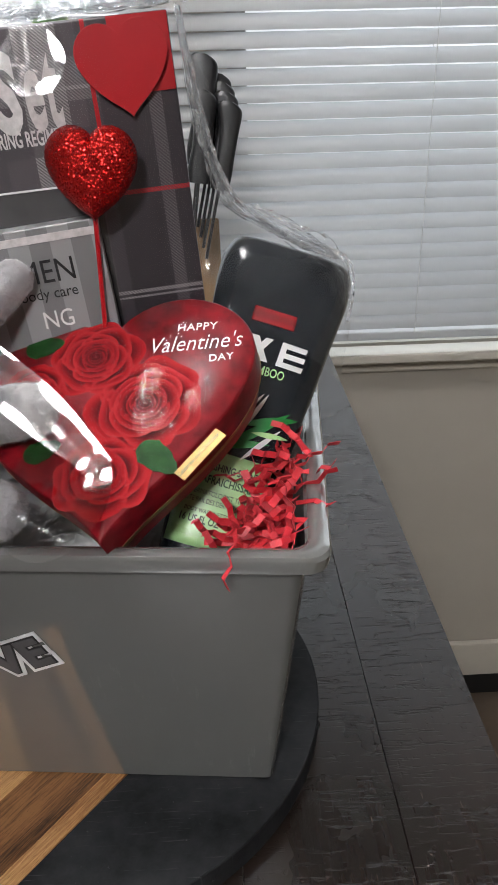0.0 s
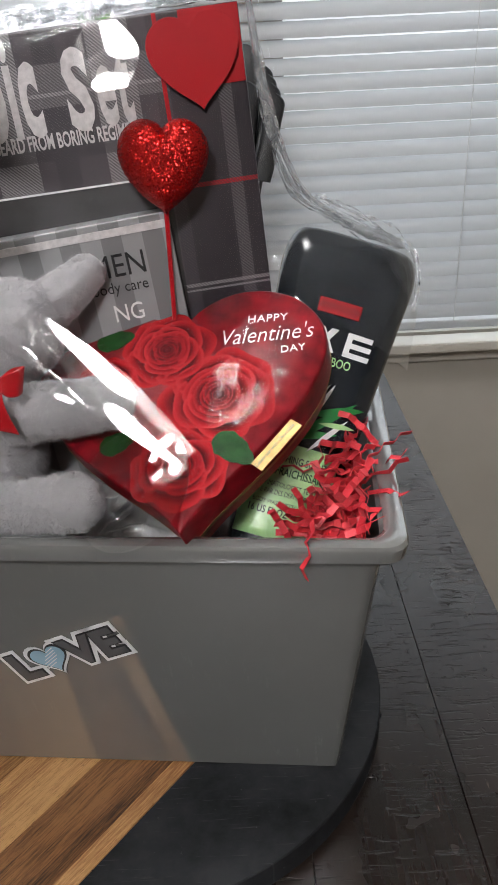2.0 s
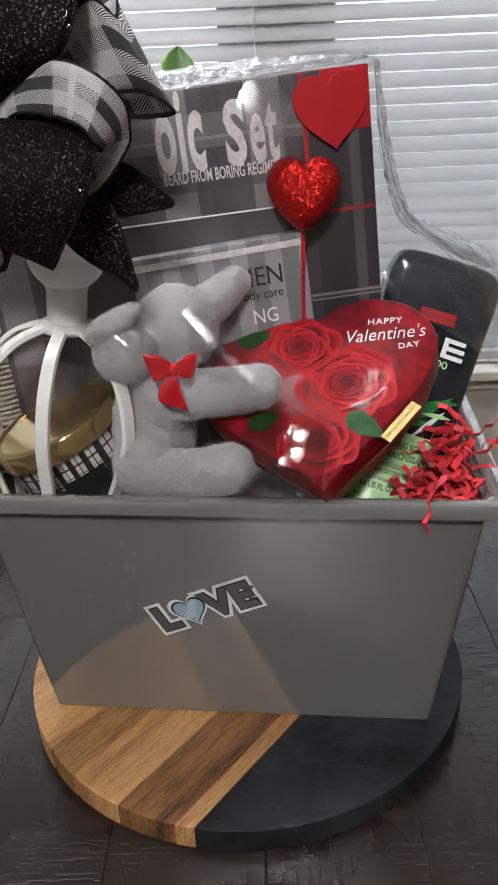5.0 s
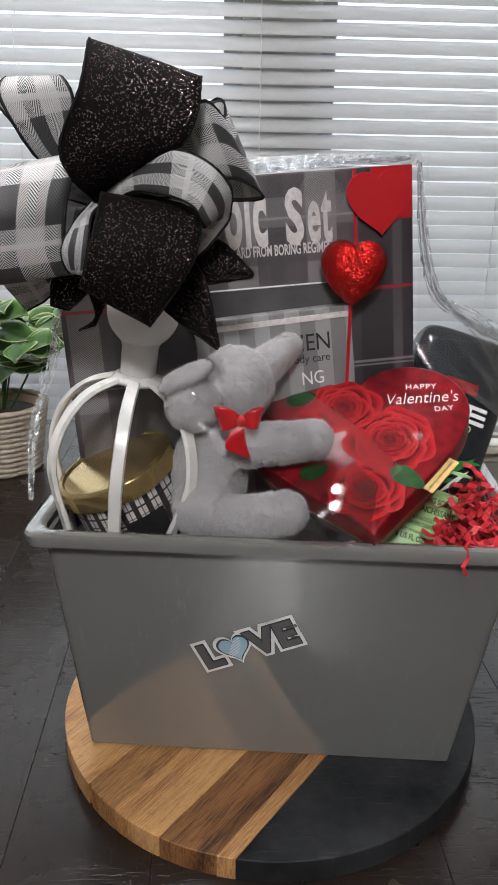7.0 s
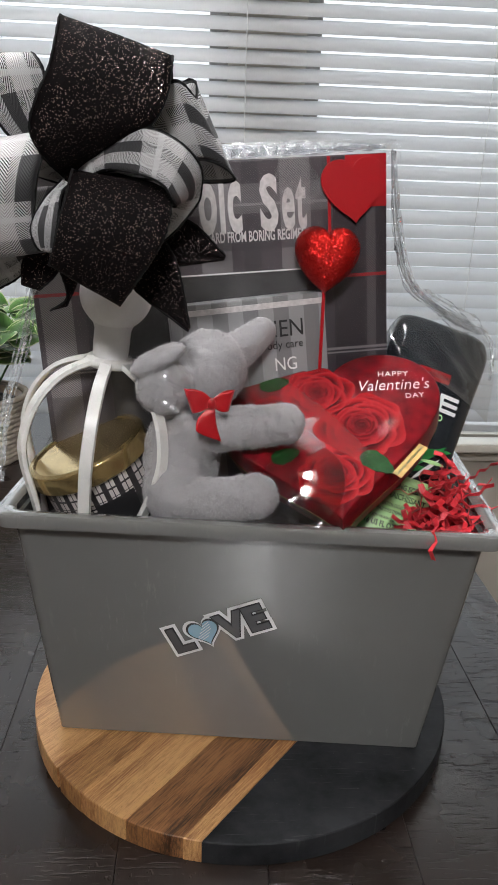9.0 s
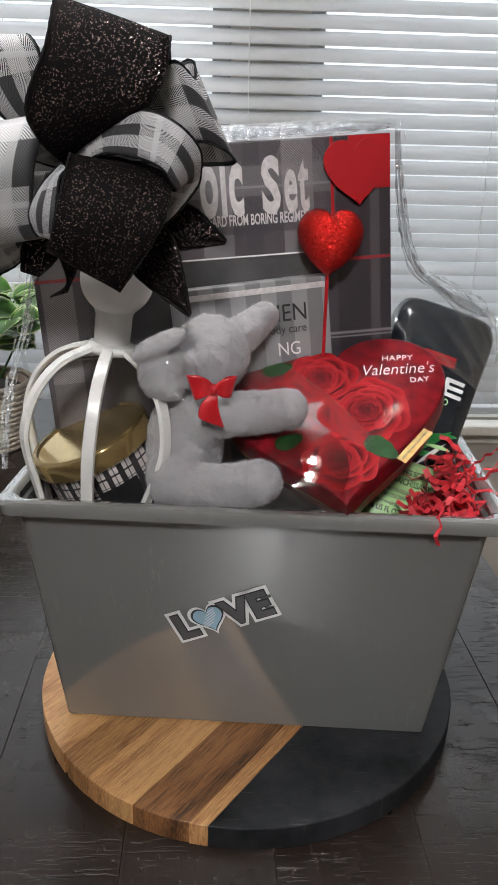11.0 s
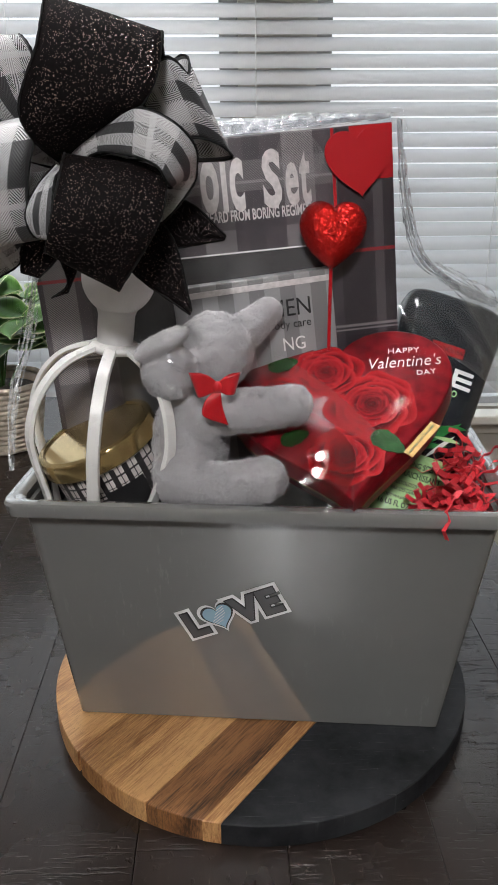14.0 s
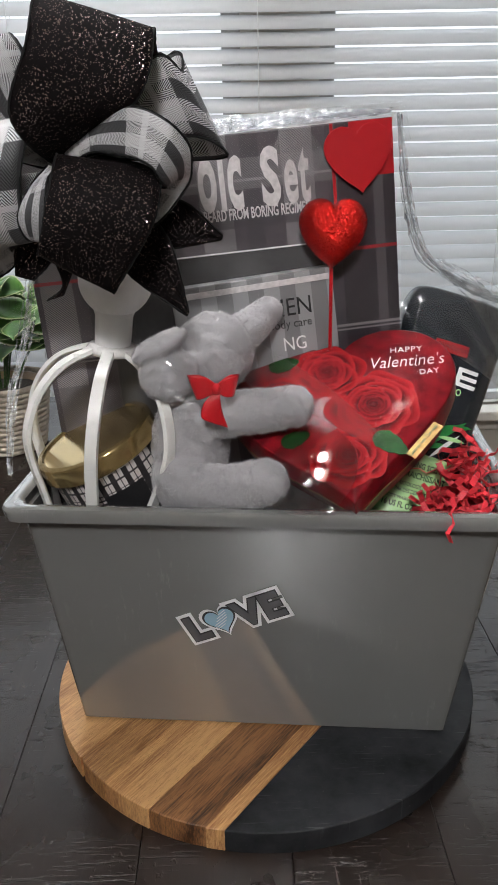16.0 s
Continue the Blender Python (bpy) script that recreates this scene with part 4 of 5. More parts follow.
# ==== body wash bottle ====
def wash_bottle():
    H = 0.206
    up = Vector((0.320, 0.545, 0.775)).normalized()
    xax = Vector((0.930, -0.130, -0.290))
    xax = (xax - up * xax.dot(up)).normalized()
    yax = up.cross(xax)
    # the red tag's end fixes its place
    top = Vector((0.031, 0.480, 1.036)) - xax * 0.0125 + yax * 0.0230 + up * (H - 0.1555)
    m = Matrix((xax, yax, up)).transposed().to_4x4()
    m.translation = top - up * H
    ob = thing("wash_bottle", m, "charcoal body wash bottle with a green bamboo label", "bottle")
    prof = catmull([(0.020, 0.012, 0.0), (0.027, 0.019, 0.004), (0.0295, 0.021, 0.03), (0.0335, 0.0225, 0.09), (0.0385, 0.0235, 0.15), (0.0415, 0.0230, 0.180), (0.0412, 0.0210, 0.193), (0.0375, 0.0170, 0.2025), (0.031, 0.0115, 0.206)], 5)
    n = 40

    def sup(t, a, b, e=3.4):
        c, s = math.cos(t), math.sin(t)
        return a * math.copysign(abs(c) ** (2 / e), c), b * math.copysign(abs(s) ** (2 / e), s)
    rings = [[(*sup(2 * math.pi * k / n, a, b), z) for k in range(n)] for a, b, z in prof]
    smooth_by_angle(part("bottle_body", loft(rings), M_BOTTLE, ob), 50)
    zs, aa, bb = [p[2] for p in prof], [p[0] for p in prof], [p[1] for p in prof]

    def front(x, z, off):
        a, b = np.interp(z, zs, aa), np.interp(z, zs, bb)
        return Vector((x, -b * max(0.0, 1 - min(1, abs(x) / a) ** 3.4) ** (1 / 3.4) - off, z))

    def wrap(co):
        return front(co.x, co.z, 0.0006 - co.y)

    def patch(name, lo, hi, z0, z1, mat, off, label):
        bm = bmesh.new()
        g = [[bm.verts.new(front(lo(z) + (hi(z) - lo(z)) * i / 14, z, off)) for i in range(15)] for z in [z0 + (z1 - z0) * k / 12 for k in range(13)]]
        for r, q in zip(g, g[1:]):
            for i in range(14):
                bm.faces.new((r[i], r[i + 1], q[i + 1], q[i])).smooth = True
        o = part(name, bm, mat, ob, label)
        mod = o.modifiers.new("thickness", "SOLIDIFY")
        mod.thickness, mod.offset = 0.0003, 0
        return o
    patch("green_label", lambda z: -0.026 - 0.02 * z, lambda z: 0.022 + 0.03 * (z - 0.02), 0.014, 0.070, M_PALE_GREEN, 0.0003, "pale green lower label")
    patch("tag", lambda z: -0.0135, lambda z: 0.0125, 0.1510, 0.1600, M_RED_CARD, 0.0004, "red tag")
    for k, (x, z, ln, wd, ang, mat) in enumerate(((0.006, 0.098, 0.050, 0.0055, 0.75, M_GREEN_INK), (-0.006, 0.103, 0.045, 0.004, 1.0, M_WHITE_INK), (0.014, 0.107, 0.034, 0.005, 0.35, M_GREEN_INK),
                                                   (-0.002, 0.089, 0.040, 0.005, 0.25, M_GREEN_INK), (-0.014, 0.096, 0.036, 0.004, 1.3, M_PALE_GREEN), (0.004, 0.110, 0.026, 0.0025, 1.2, M_WHITE_INK),
                                                   (0.012, 0.092, 0.030, 0.003, 0.9, M_WHITE_INK), (-0.018, 0.086, 0.030, 0.004, 0.55, M_GREEN_INK), (0.016, 0.099, 0.022, 0.003, 0.1, M_PALE_GREEN))):
        bm = bmesh.new()
        row = []
        for i in range(9):
            f = i / 8 - 0.5
            half = wd / 2 * (1 - (2 * f) ** 2) + 0.0001
            px, pz = x + ln * f * math.cos(ang), z - 0.012 + ln * f * math.sin(ang)
            a = front(px - half * math.sin(ang), pz + half * math.cos(ang), 0.0006 + 0.00006 * k)
            b = front(px + half * math.sin(ang), pz - half * math.cos(ang), 0.0006 + 0.00006 * k)
            row.append((bm.verts.new(a), bm.verts.new(b)))
        for p, q in zip(row, row[1:]):
            bm.faces.new((p[0], q[0], q[1], p[1]))
        part("bamboo_leaf", bm, mat, ob, "printed bamboo leaf")
    face = Matrix.Rotation(radians(90), 4, "X")
    at = lambda x, z: Matrix.Translation((x, 0, z)) @ face
    txt = lambda body, size, x, z, mat, sq=0.8, al="CENTER", off=0.0: letters(body, size * (1.1 if z < 0.1 else 1.0), at(x, z), mat, ob, squeeze=sq, align=al, wrap=wrap, offset=off)
    txt("NEW/NOUVEAU", 0.0052, -0.0005, 0.1540, M_BLACK_INK, 0.72)
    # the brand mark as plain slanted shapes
    for x, w, tilt in ((-0.012, 0.0045, 0.5), (-0.004, 0.0045, -0.6), (-0.004, 0.0045, 0.6)):
        bm = bmesh.new()
        h = 0.0072
        pts = [(x - w / 2 - tilt * h, -h), (x + w / 2 - tilt * h, -h), (x + w / 2 + tilt * h, h), (x - w / 2 + tilt * h, h)]
        bm.faces.new([bm.verts.new(front(px, 0.1355 + pz, 0.0006)) for px, pz in pts])
        part("brand_mark", bm, M_WHITE_INK, ob, "white brand shape")
    for pz in (-0.0058, 0.0, 0.0058):
        bm = bmesh.new()
        bm.faces.new([bm.verts.new(front(px, 0.1355 + pz + q, 0.0006)) for px, q in ((0.0085, -0.0016), (0.0235, -0.0016), (0.0240, 0.0016), (0.0090, 0.0016))])
        part("brand_mark", bm, M_WHITE_INK, ob, "white brand shape")
    bm = bmesh.new()
    bm.faces.new([bm.verts.new(front(px, 0.1355 + q, 0.0006)) for px, q in ((0.0075, -0.0074), (0.0110, -0.0074), (0.0118, 0.0074), (0.0083, 0.0074))])
    part("brand_mark", bm, M_WHITE_INK, ob, "white brand shape")
    txt("BAMBOO", 0.0076, 0.0030, 0.1205, M_PALE_GREEN, 0.72, off=0.0001)
    txt("REFRESHING SCENT", 0.0054, -0.002, 0.0590, M_BLACK_INK, 0.72, off=0.00012)
    txt("RAFRAICHISSANT", 0.0060, 0.0010, 0.0510, M_DARK_GREEN_INK, 0.72, off=0.0001)
    txt("DERMATOLOGIST TESTED", 0.0038, -0.001, 0.0440, M_BLACK_INK, 0.76)
    txt("TESTE PAR DES DERMATOLOGUES", 0.0038, -0.001, 0.0392, M_BLACK_INK, 0.70)
    txt("BODY WASH/NETTOYANT", 0.0032, -0.003, 0.0335, M_BLACK_INK, 0.8)
    txt("16 US FL OZ", 0.0054, -0.010, 0.0275, M_BLACK_INK, 0.74, off=0.0001)


wash_bottle()


# ==== plush animal ====
def plush():
    bm = bmesh.new()

    def ball(x, y, z, rx, ry, rz, rot=(0, 0, 0)):
        r = bmesh.ops.create_uvsphere(bm, u_segments=24, v_segments=16, radius=1.0)["verts"]
        bmesh.ops.transform(bm, matrix=Matrix.LocRotScale((x, y, z), Euler([radians(a) for a in rot]), (rx, ry, rz)), verts=r)

    def limb(a, b, ra, rb, sag=0.0):
        for k in range(9):
            t = k / 8
            p = Vector(a).lerp(Vector(b), t)
            r = ra + (rb - ra) * t
            ball(p.x, p.y, p.z - sag * 4 * t * (1 - t), r, r * 0.92, r)
    # body, thigh and chest
    ball(-0.176, 0.416, 0.993, 0.0270, 0.030, 0.040)
    ball(-0.168, 0.412, 1.014, 0.0220, 0.026, 0.026)
    ball(-0.180, 0.400, 0.978, 0.0225, 0.026, 0.022)
    ball(-0.165, 0.412, 0.955, 0.0350, 0.030, 0.020)
    # leg and arm
    limb((-0.184, 0.392, 0.974), (-0.127, 0.368, 0.985), 0.0165, 0.0155, 0.003)
    limb((-0.166, 0.400, 1.020), (-0.108, 0.388, 1.029), 0.0165, 0.0135, 0.001)
    # head, pointed ear behind, muzzle and the folded ear over it
    ball(-0.158, 0.426, 1.056, 0.0270, 0.027, 0.0270)
    limb((-0.150, 0.428, 1.060), (-0.121, 0.446, 1.078), 0.0160, 0.0105, 0.001)
    ball(-0.187, 0.396, 1.050, 0.0190, 0.0150, 0.0190, (0, 20, 0))
    ball(-0.191, 0.394, 1.069, 0.0200, 0.0130, 0.0070, (0, -27, 0))
    me = bpy.data.meshes.new("plush_shape")
    bm.to_mesh(me)
    bm.free()
    raw = new("plush_shape", me)
    r = raw.modifiers.new("join", "REMESH")
    r.mode, r.voxel_size, r.use_smooth_shade = "VOXEL", 0.0016, True
    sm = raw.modifiers.new("soften", "SMOOTH")
    sm.factor, sm.iterations = 0.5, 3
    body = bpy.data.meshes.new_from_object(raw.evaluated_get(bpy.context.evaluated_depsgraph_get()))
    bpy.data.objects.remove(raw)
    # short pile: small blades standing on the skin
    nv, nf = len(body.vertices), len(body.polygons)
    co, no = np.zeros(nv * 3), np.zeros(nv * 3)
    body.vertices.foreach_get("co", co), body.vertices.foreach_get("normal", no)
    co, no = co.reshape(-1, 3), no.reshape(-1, 3)
    lump = np.array([noise.noise(Vector(p) * 130) + 0.6 * noise.noise(Vector(p) * 320) for p in co])
    co = co + no * (lump * 0.0011)[:, None]
    faces = [tuple(p.vertices) for p in body.polygons]
    rng = np.random.default_rng(4)
    pick = rng.integers(0, nf, 60000)
    quads = np.array([f if len(f) == 4 else (*f, f[0]) for f in faces])[pick]
    wts = rng.dirichlet((1, 1, 1, 1), len(pick))
    at = (co[quads] * wts[:, :, None]).sum(1)
    nn = (no[quads] * wts[:, :, None]).sum(1)
    drift = np.array([0.35, -0.1, -0.55])
    lean = nn + drift * 0.55 + rng.normal(0, 0.42, nn.shape)
    lean /= np.linalg.norm(lean, axis=1)[:, None]
    side = np.cross(lean, rng.normal(0, 1, nn.shape))
    side /= np.linalg.norm(side, axis=1)[:, None]
    ln = rng.uniform(0.0009, 0.0017, len(pick))[:, None]
    tri = np.stack([at - side * 0.00013 - nn * 0.0002, at + side * 0.00013 - nn * 0.0002, at + lean * ln * 1.25], 1).reshape(-1, 3)
    me = bpy.data.meshes.new("plush_animal")
    me.from_pydata(np.vstack([co, tri]).tolist(), [], faces + [(nv + 3 * k, nv + 3 * k + 1, nv + 3 * k + 2) for k in range(len(pick))])
    me.polygons.foreach_set("use_smooth", [True] * nf + [False] * len(pick))
    me.materials.append(M_PLUSH)
    ob = new("plush_animal", me)
    tagged(ob, "soft grey plush toy animal sitting in the bin", "plush toy")


plush()


def satin_bow():
    ob = thing("satin_bow", Matrix.Translation((-0.1560, 0.3765, 1.0450)) @ Matrix.Scale(0.78, 4), "small shiny red satin bow round the toy's neck", "bow")
    bm = bmesh.new()
    bmesh.ops.create_uvsphere(bm, u_segments=14, v_segments=10, radius=1.0)
    bmesh.ops.scale(bm, vec=(0.0045, 0.0045, 0.0050), verts=bm.verts)
    part("knot", bm, M_SATIN, ob, smooth=True)
    strip([(0, 0, 0), (-0.008, -0.004, 0.003), (-0.017, -0.004, 0.003), (-0.019, 0.001, 0.002), (-0.012, 0.005, 0.002), (0, 0.002, 0)],
          [(0.001, 0, 0.003), (0, 0.001, 0.008), (-0.003, 0.001, 0.010), (-0.003, 0, 0.010), (0, 0, 0.008), (0, 0, 0.003)], M_SATIN, "loop", ob)
    strip([(0, 0, 0), (0.007, -0.004, 0.002), (0.014, -0.003, 0.003), (0.016, 0.002, 0.003), (0.009, 0.005, 0.002), (0, 0.002, 0)],
          [(0, 0, 0.003), (0, 0.001, 0.007), (0.002, 0.001, 0.0085), (0.002, 0, 0.0085), (0, 0, 0.007), (0, 0, 0.003)], M_SATIN, "loop", ob)
    strip([(0, 0, -0.002), (-0.004, -0.003, -0.010), (-0.004, -0.004, -0.020), (0.001, -0.003, -0.029)],
          [(0.003, 0, 0.001), (0.007, 0, 0.002), (0.0085, 0.002, 0.001), (0.0075, 0.001, -0.003)], M_SATIN, "tail", ob)


satin_bow()


# ==== candle in a cage lantern ====
def cage_lantern():
    lean = Matrix.Rotation(radians(7), 4, "Y")
    ob = thing("cage_lantern", Matrix.Translation((-0.2415, 0.4240, 0.9270)) @ lean, "white painted cage lantern with a frosted ball finial", "lantern")
    prof = [(0.036, 0.0), (0.0455, 0.032), (0.0570, 0.066), (0.0585, 0.086), (0.0515, 0.108), (0.036, 0.1255), (0.0125, 0.1355)]
    fine = catmull(prof, 6)
    for k in range(7):
        a = radians(-93 + 360 / 7 * k)
        c, s = math.cos(a), math.sin(a)
        rings = []
        for i, (r, z) in enumerate(fine):
            q0, q1 = fine[max(i - 1, 0)], fine[min(i + 1, len(fine) - 1)]
            t = Vector((q1[0] - q0[0], q1[1] - q0[1])).normalized()
            nr, nz = t.y, -t.x
            ring = []
            for dx, dn in ((-0.0044, -0.0008), (-0.0036, 0.0018), (0.0036, 0.0018), (0.0044, -0.0008), (0.0030, -0.0022), (-0.0030, -0.0022)):
                rr, zz = r + nr * dn, z + nz * dn
                ring.append((rr * c - dx * s, rr * s + dx * c, zz))
            rings.append(ring)
        smooth_by_angle(part("rib", loft(rings), M_CAGE, ob), 50)
    part("base_ring", spin([(0.030, -0.004), (0.0365, -0.003), (0.0375, 0.002), (0.031, 0.003)], 40), M_CAGE, ob, smooth=True)
    part("top_plate", spin([(0.004, 0.131), (0.0165, 0.1315), (0.0175, 0.1345), (0.0150, 0.1375), (0.004, 0.138)], 32), M_CAGE, ob, smooth=True)
    smooth_by_angle(part("neck", spin([(0.0118, 0.1365), (0.0122, 0.146), (0.0122, 0.156), (0.0135, 0.160)], 32), M_FINIAL, ob, "frosted neck"), 40)
    bm = bmesh.new()
    bmesh.ops.create_uvsphere(bm, u_segments=32, v_segments=20, radius=0.0240)
    bmesh.ops.translate(bm, vec=(0, 0, 0.1800), verts=bm.verts)
    part("finial", bm, M_FINIAL, ob, "frosted white ball", smooth=True)


def candle():
    m = Matrix.Translation((-0.2440, 0.4240, 0.9990)) @ Matrix.Rotation(radians(-22), 4, "Y") @ Matrix.Rotation(radians(6), 4, "X") @ Matrix.Scale(1.08, 4)
    ob = thing("jar_candle", m, "jar candle with a gold lid and a tartan label", "candle")
    m_lab = plaid_print("white_tartan_label", (0.62, 0.57, 0.55), [(0, 0.0, 0.0017, (0.03, 0.026, 0.028), 0.95, 0.0085), (1, -0.0125, 0.0016, (0.62, 0.57, 0.55), 0.95, 0.0), (1, -0.034, 0.003, (0.03, 0.026, 0.028), 0.95, 0.0)],
                        [(0, 0.0042, 0.0003, (0.05, 0.045, 0.05), 0.95, 0.0085), (1, -0.026, 0.0003, (0.05, 0.045, 0.05), 0.95, 0.0065), (1, -0.020, 0.0005, (0.03, 0.026, 0.028), 0.95, 0.009)])
    smooth_by_angle(part("jar", spin([(0.030, -0.064), (0.0355, -0.061), (0.0365, -0.056), (0.0365, -0.006)], 48), m_lab, ob, "black and white tartan label"), 40)
    smooth_by_angle(part("lid", spin([(0.0392, -0.0125), (0.0402, -0.0118), (0.0402, -0.0010), (0.0395, 0.0), (0.0360, 0.0006), (0.0350, -0.0008), (0.004, -0.0008)], 56), M_GOLD_LID, ob, "gold lid"), 35)
    bm = bmesh.new()
    a0, a1 = radians(-92), radians(-50)
    g = [[bm.verts.new((0.0369 * math.cos(a0 + (a1 - a0) * i / 10), 0.0369 * math.sin(a0 + (a1 - a0) * i / 10), z)) for i in range(11)] for z in (-0.050, -0.027)]
    for i in range(10):
        bm.faces.new((g[0][i], g[0][i + 1], g[1][i + 1], g[1][i]))
    part("name_label", bm, M_BLACK_INK, ob, "black name label")


cage_lantern()
candle()


# ==== gift bow ====
def gift_bow():
    c = Vector((-0.2210, 0.3780, 1.1720))
    ob = thing("gift_bow", Matrix.Translation(c), "large bow of black glitter and plaid herringbone ribbon", "bow")
    count = [0]

    def ribbon(name, mat, pts, sides, label):
        """One loop or tail with its two corded edges."""
        count[0] += 1
        rows = catmull([(*p, *q) for p, q in zip(pts, sides)], 8)
        o = strip(pts, sides, mat, name, ob, label, uv_v=0.0305, ripple=0.0016, seed=count[0])
        for sg in (-1, 1):
            line = [Vector(r[:3]) + Vector(r[3:]) * sg * 1.005 for r in rows]
            part("corded_edge", tube(line, [0.0005 + 0.0003 * (k % 2) for k in range(len(line))], 6), M_CORD_BLACK, o, "black corded edge", smooth=True)
    ribbon("loop", M_RIBBON,
           [(-0.022, 0.007, 0.0145), (-0.038, -0.006, 0.0325), (-0.046, -0.016, 0.058), (-0.049, -0.008, 0.0675), (-0.054, 0.012, 0.0525), (-0.026, 0.017, 0.012)],
           [(0.004, 0, 0.0015), (0.011, 0, 0.0065), (0.018, 0.0043, 0.002), (0.014, 0, 0.0005), (0.018, 0.0043, -0.0015), (0.005, 0, 0.001)], "plaid loop")
    ribbon("loop", M_RIBBON,
           [(-0.008, 0.008, 0.011), (0.0235, -0.002, 0.0275), (0.0495, -0.014, 0.0375), (0.0635, -0.012, 0.03), (0.0565, 0.002, 0.032), (-0.007, 0.016, 0.01)],
           [(0.002, 0, -0.003), (0.0055, 0, -0.0125), (0.0085, 0.0038, -0.0195), (0.0105, 0.0037, -0.019), (0.0105, 0.0019, -0.026), (0.001, 0, -0.003)], "plaid loop")
    ribbon("tail", M_RIBBON,
           [(-0.0235, 0.008, -0.0055), (-0.05, 0.003, -0.0415), (-0.0715, 0.001, -0.0495)],
           [(0.0005, 0, -0.0035), (0.003, 0, -0.0055), (0.0075, 0, -0.0095)], "plaid tail")
    ribbon("loop", M_GLITTER_BLACK,
           [(-0.014, -0.008, 0.0075), (-0.008, -0.028, 0.019), (0, -0.04, 0.0335), (0.01, -0.041, 0.0545), (0.013, -0.029, 0.075), (0.012, -0.014, 0.07), (0.009, 0.004, 0.046), (-0.016, 0.014, 0.011)],
           [(0.006, 0, 0.0015), (0.019, 0.0042, 0.002), (0.031, 0, 0.0005), (0.029, 0.001, -0.0055), (0.028, 0.0013, -0.008), (0.028, 0.0015, -0.007), (0.027, 0.0022, -0.004), (0.005, 0, 0)], "black glitter loop")
    ribbon("loop", M_RIBBON,
           [(-0.0205, -0.002, 0.0045), (-0.0445, -0.004, 0.021), (-0.0525, -0.016, 0.025), (-0.0535, -0.032, 0.0175), (-0.056, -0.041, -0.001), (-0.0585, -0.037, -0.022), (-0.0575, -0.021, -0.038), (-0.055, 0.002, -0.026), (-0.0465, 0.01, -0.0005)],
           [(0.0015, 0, 0.0025), (0.0225, 0.0085, 0.006), (0.0305, 0, 0.006), (0.0275, 0.005, 0.0045), (0.025, 0.0073, 0.003), (0.0255, 0.007, 0.003), (0.0285, 0.0038, 0.004), (0.027, 0.0057, 0.003), (0.0205, 0.0098, 0.0015)], "plaid loop")
    ribbon("loop", M_RIBBON,
           [(-0.0175, -0.018, 0.004), (-0.023, -0.032, -0.004), (-0.027, -0.038, -0.019), (-0.0275, -0.032, -0.0325), (-0.0235, -0.018, -0.028)],
           [(0.0025, 0, -0.001), (0.005, 0, 0.002), (0.007, 0, 0.001), (0.0035, 0, -0.0005), (0.0005, 0, -0.002)], "plaid loop")
    ribbon("loop", M_RIBBON,
           [(-0.01, -0.014, 0.009), (0.006, -0.028, 0.019), (0.0265, -0.039, 0.0205), (0.041, -0.043, 0.015), (0.0485, -0.04, 0.006), (0.05, -0.032, -0.0015), (0.044, -0.024, -0.007), (0.0295, -0.012, -0.019), (0.004, -0.002, -0.0145)],
           [(0.002, 0, -0.003), (0, 0, -0.008), (-0.0015, 0, -0.0115), (-0.004, 0, -0.011), (-0.0075, 0, -0.009), (-0.007, 0, -0.0055), (-0.009, 0, 0.001), (-0.0015, 0, 0.01), (-0.001, 0, 0.0085)], "plaid loop")
    ribbon("tail", M_GLITTER_BLACK,
           [(-0.025, 0, -0.03), (-0.0365, -0.001, -0.0425), (-0.045, 0.003, -0.0575)],
           [(0.004, 0, 0.006), (0.0095, 0, -0.0035), (0.005, 0, -0.0015)], "black glitter tail")
    ribbon("tail", M_GLITTER_BLACK,
           [(-0.0215, 0.008, -0.0465), (-0.022, 0.011, -0.06), (-0.031, 0.013, -0.0715)],
           [(0.0065, 0, 0.0005), (0.003, 0, 0.004), (0.005, 0, 0.0015)], "black glitter tail")
    ribbon("tail", M_GLITTER_BLACK,
           [(0.0195, -0.004, -0.0255), (0.03, -0.012, -0.046), (0.0505, -0.012, -0.078)],
           [(0.0085, 0, 0.0075), (0.013, 0, 0.007), (0.0005, 0, 0.001)], "black glitter tail")
    ribbon("tail", M_GLITTER_BLACK,
           [(0.03, 0.001, -0.024), (0.044, -0.002, -0.0295), (0.0715, 0.004, -0.037)],
           [(0.004, 0, 0.01), (0.008, 0, 0.0125), (0.0005, 0, 0.001)], "black glitter tail")
    ribbon("loop", M_GLITTER_BLACK,
           [(-0.0025, -0.016, 0.0075), (0.0135, -0.034, 0.0055), (0.0125, -0.048, -0.012), (0.0055, -0.05, -0.031), (-0.0055, -0.041, -0.0485), (-0.0055, -0.026, -0.0455), (0.001, -0.01, -0.015), (-0.014, -0.002, 0.0035)],
           [(0.0125, 0, 0.0015), (0.0245, 0.003, -0.0045), (0.0265, 0.0024, -0.005), (0.0245, 0.003, -0.004), (0.0185, 0.0038, -0.0105), (0.0195, 0.0036, -0.0105), (0.024, 0.0029, -0.008), (0.005, 0, -0.0005)], "black glitter loop")
    bm = bmesh.new()
    bmesh.ops.create_uvsphere(bm, u_segments=16, v_segments=10, radius=0.009)
    bmesh.ops.translate(bm, vec=(-0.012, -0.006, 0.008), verts=bm.verts)
    part("knot", bm, M_GLITTER_BLACK, ob, "black glitter knot", smooth=True)


gift_bow()


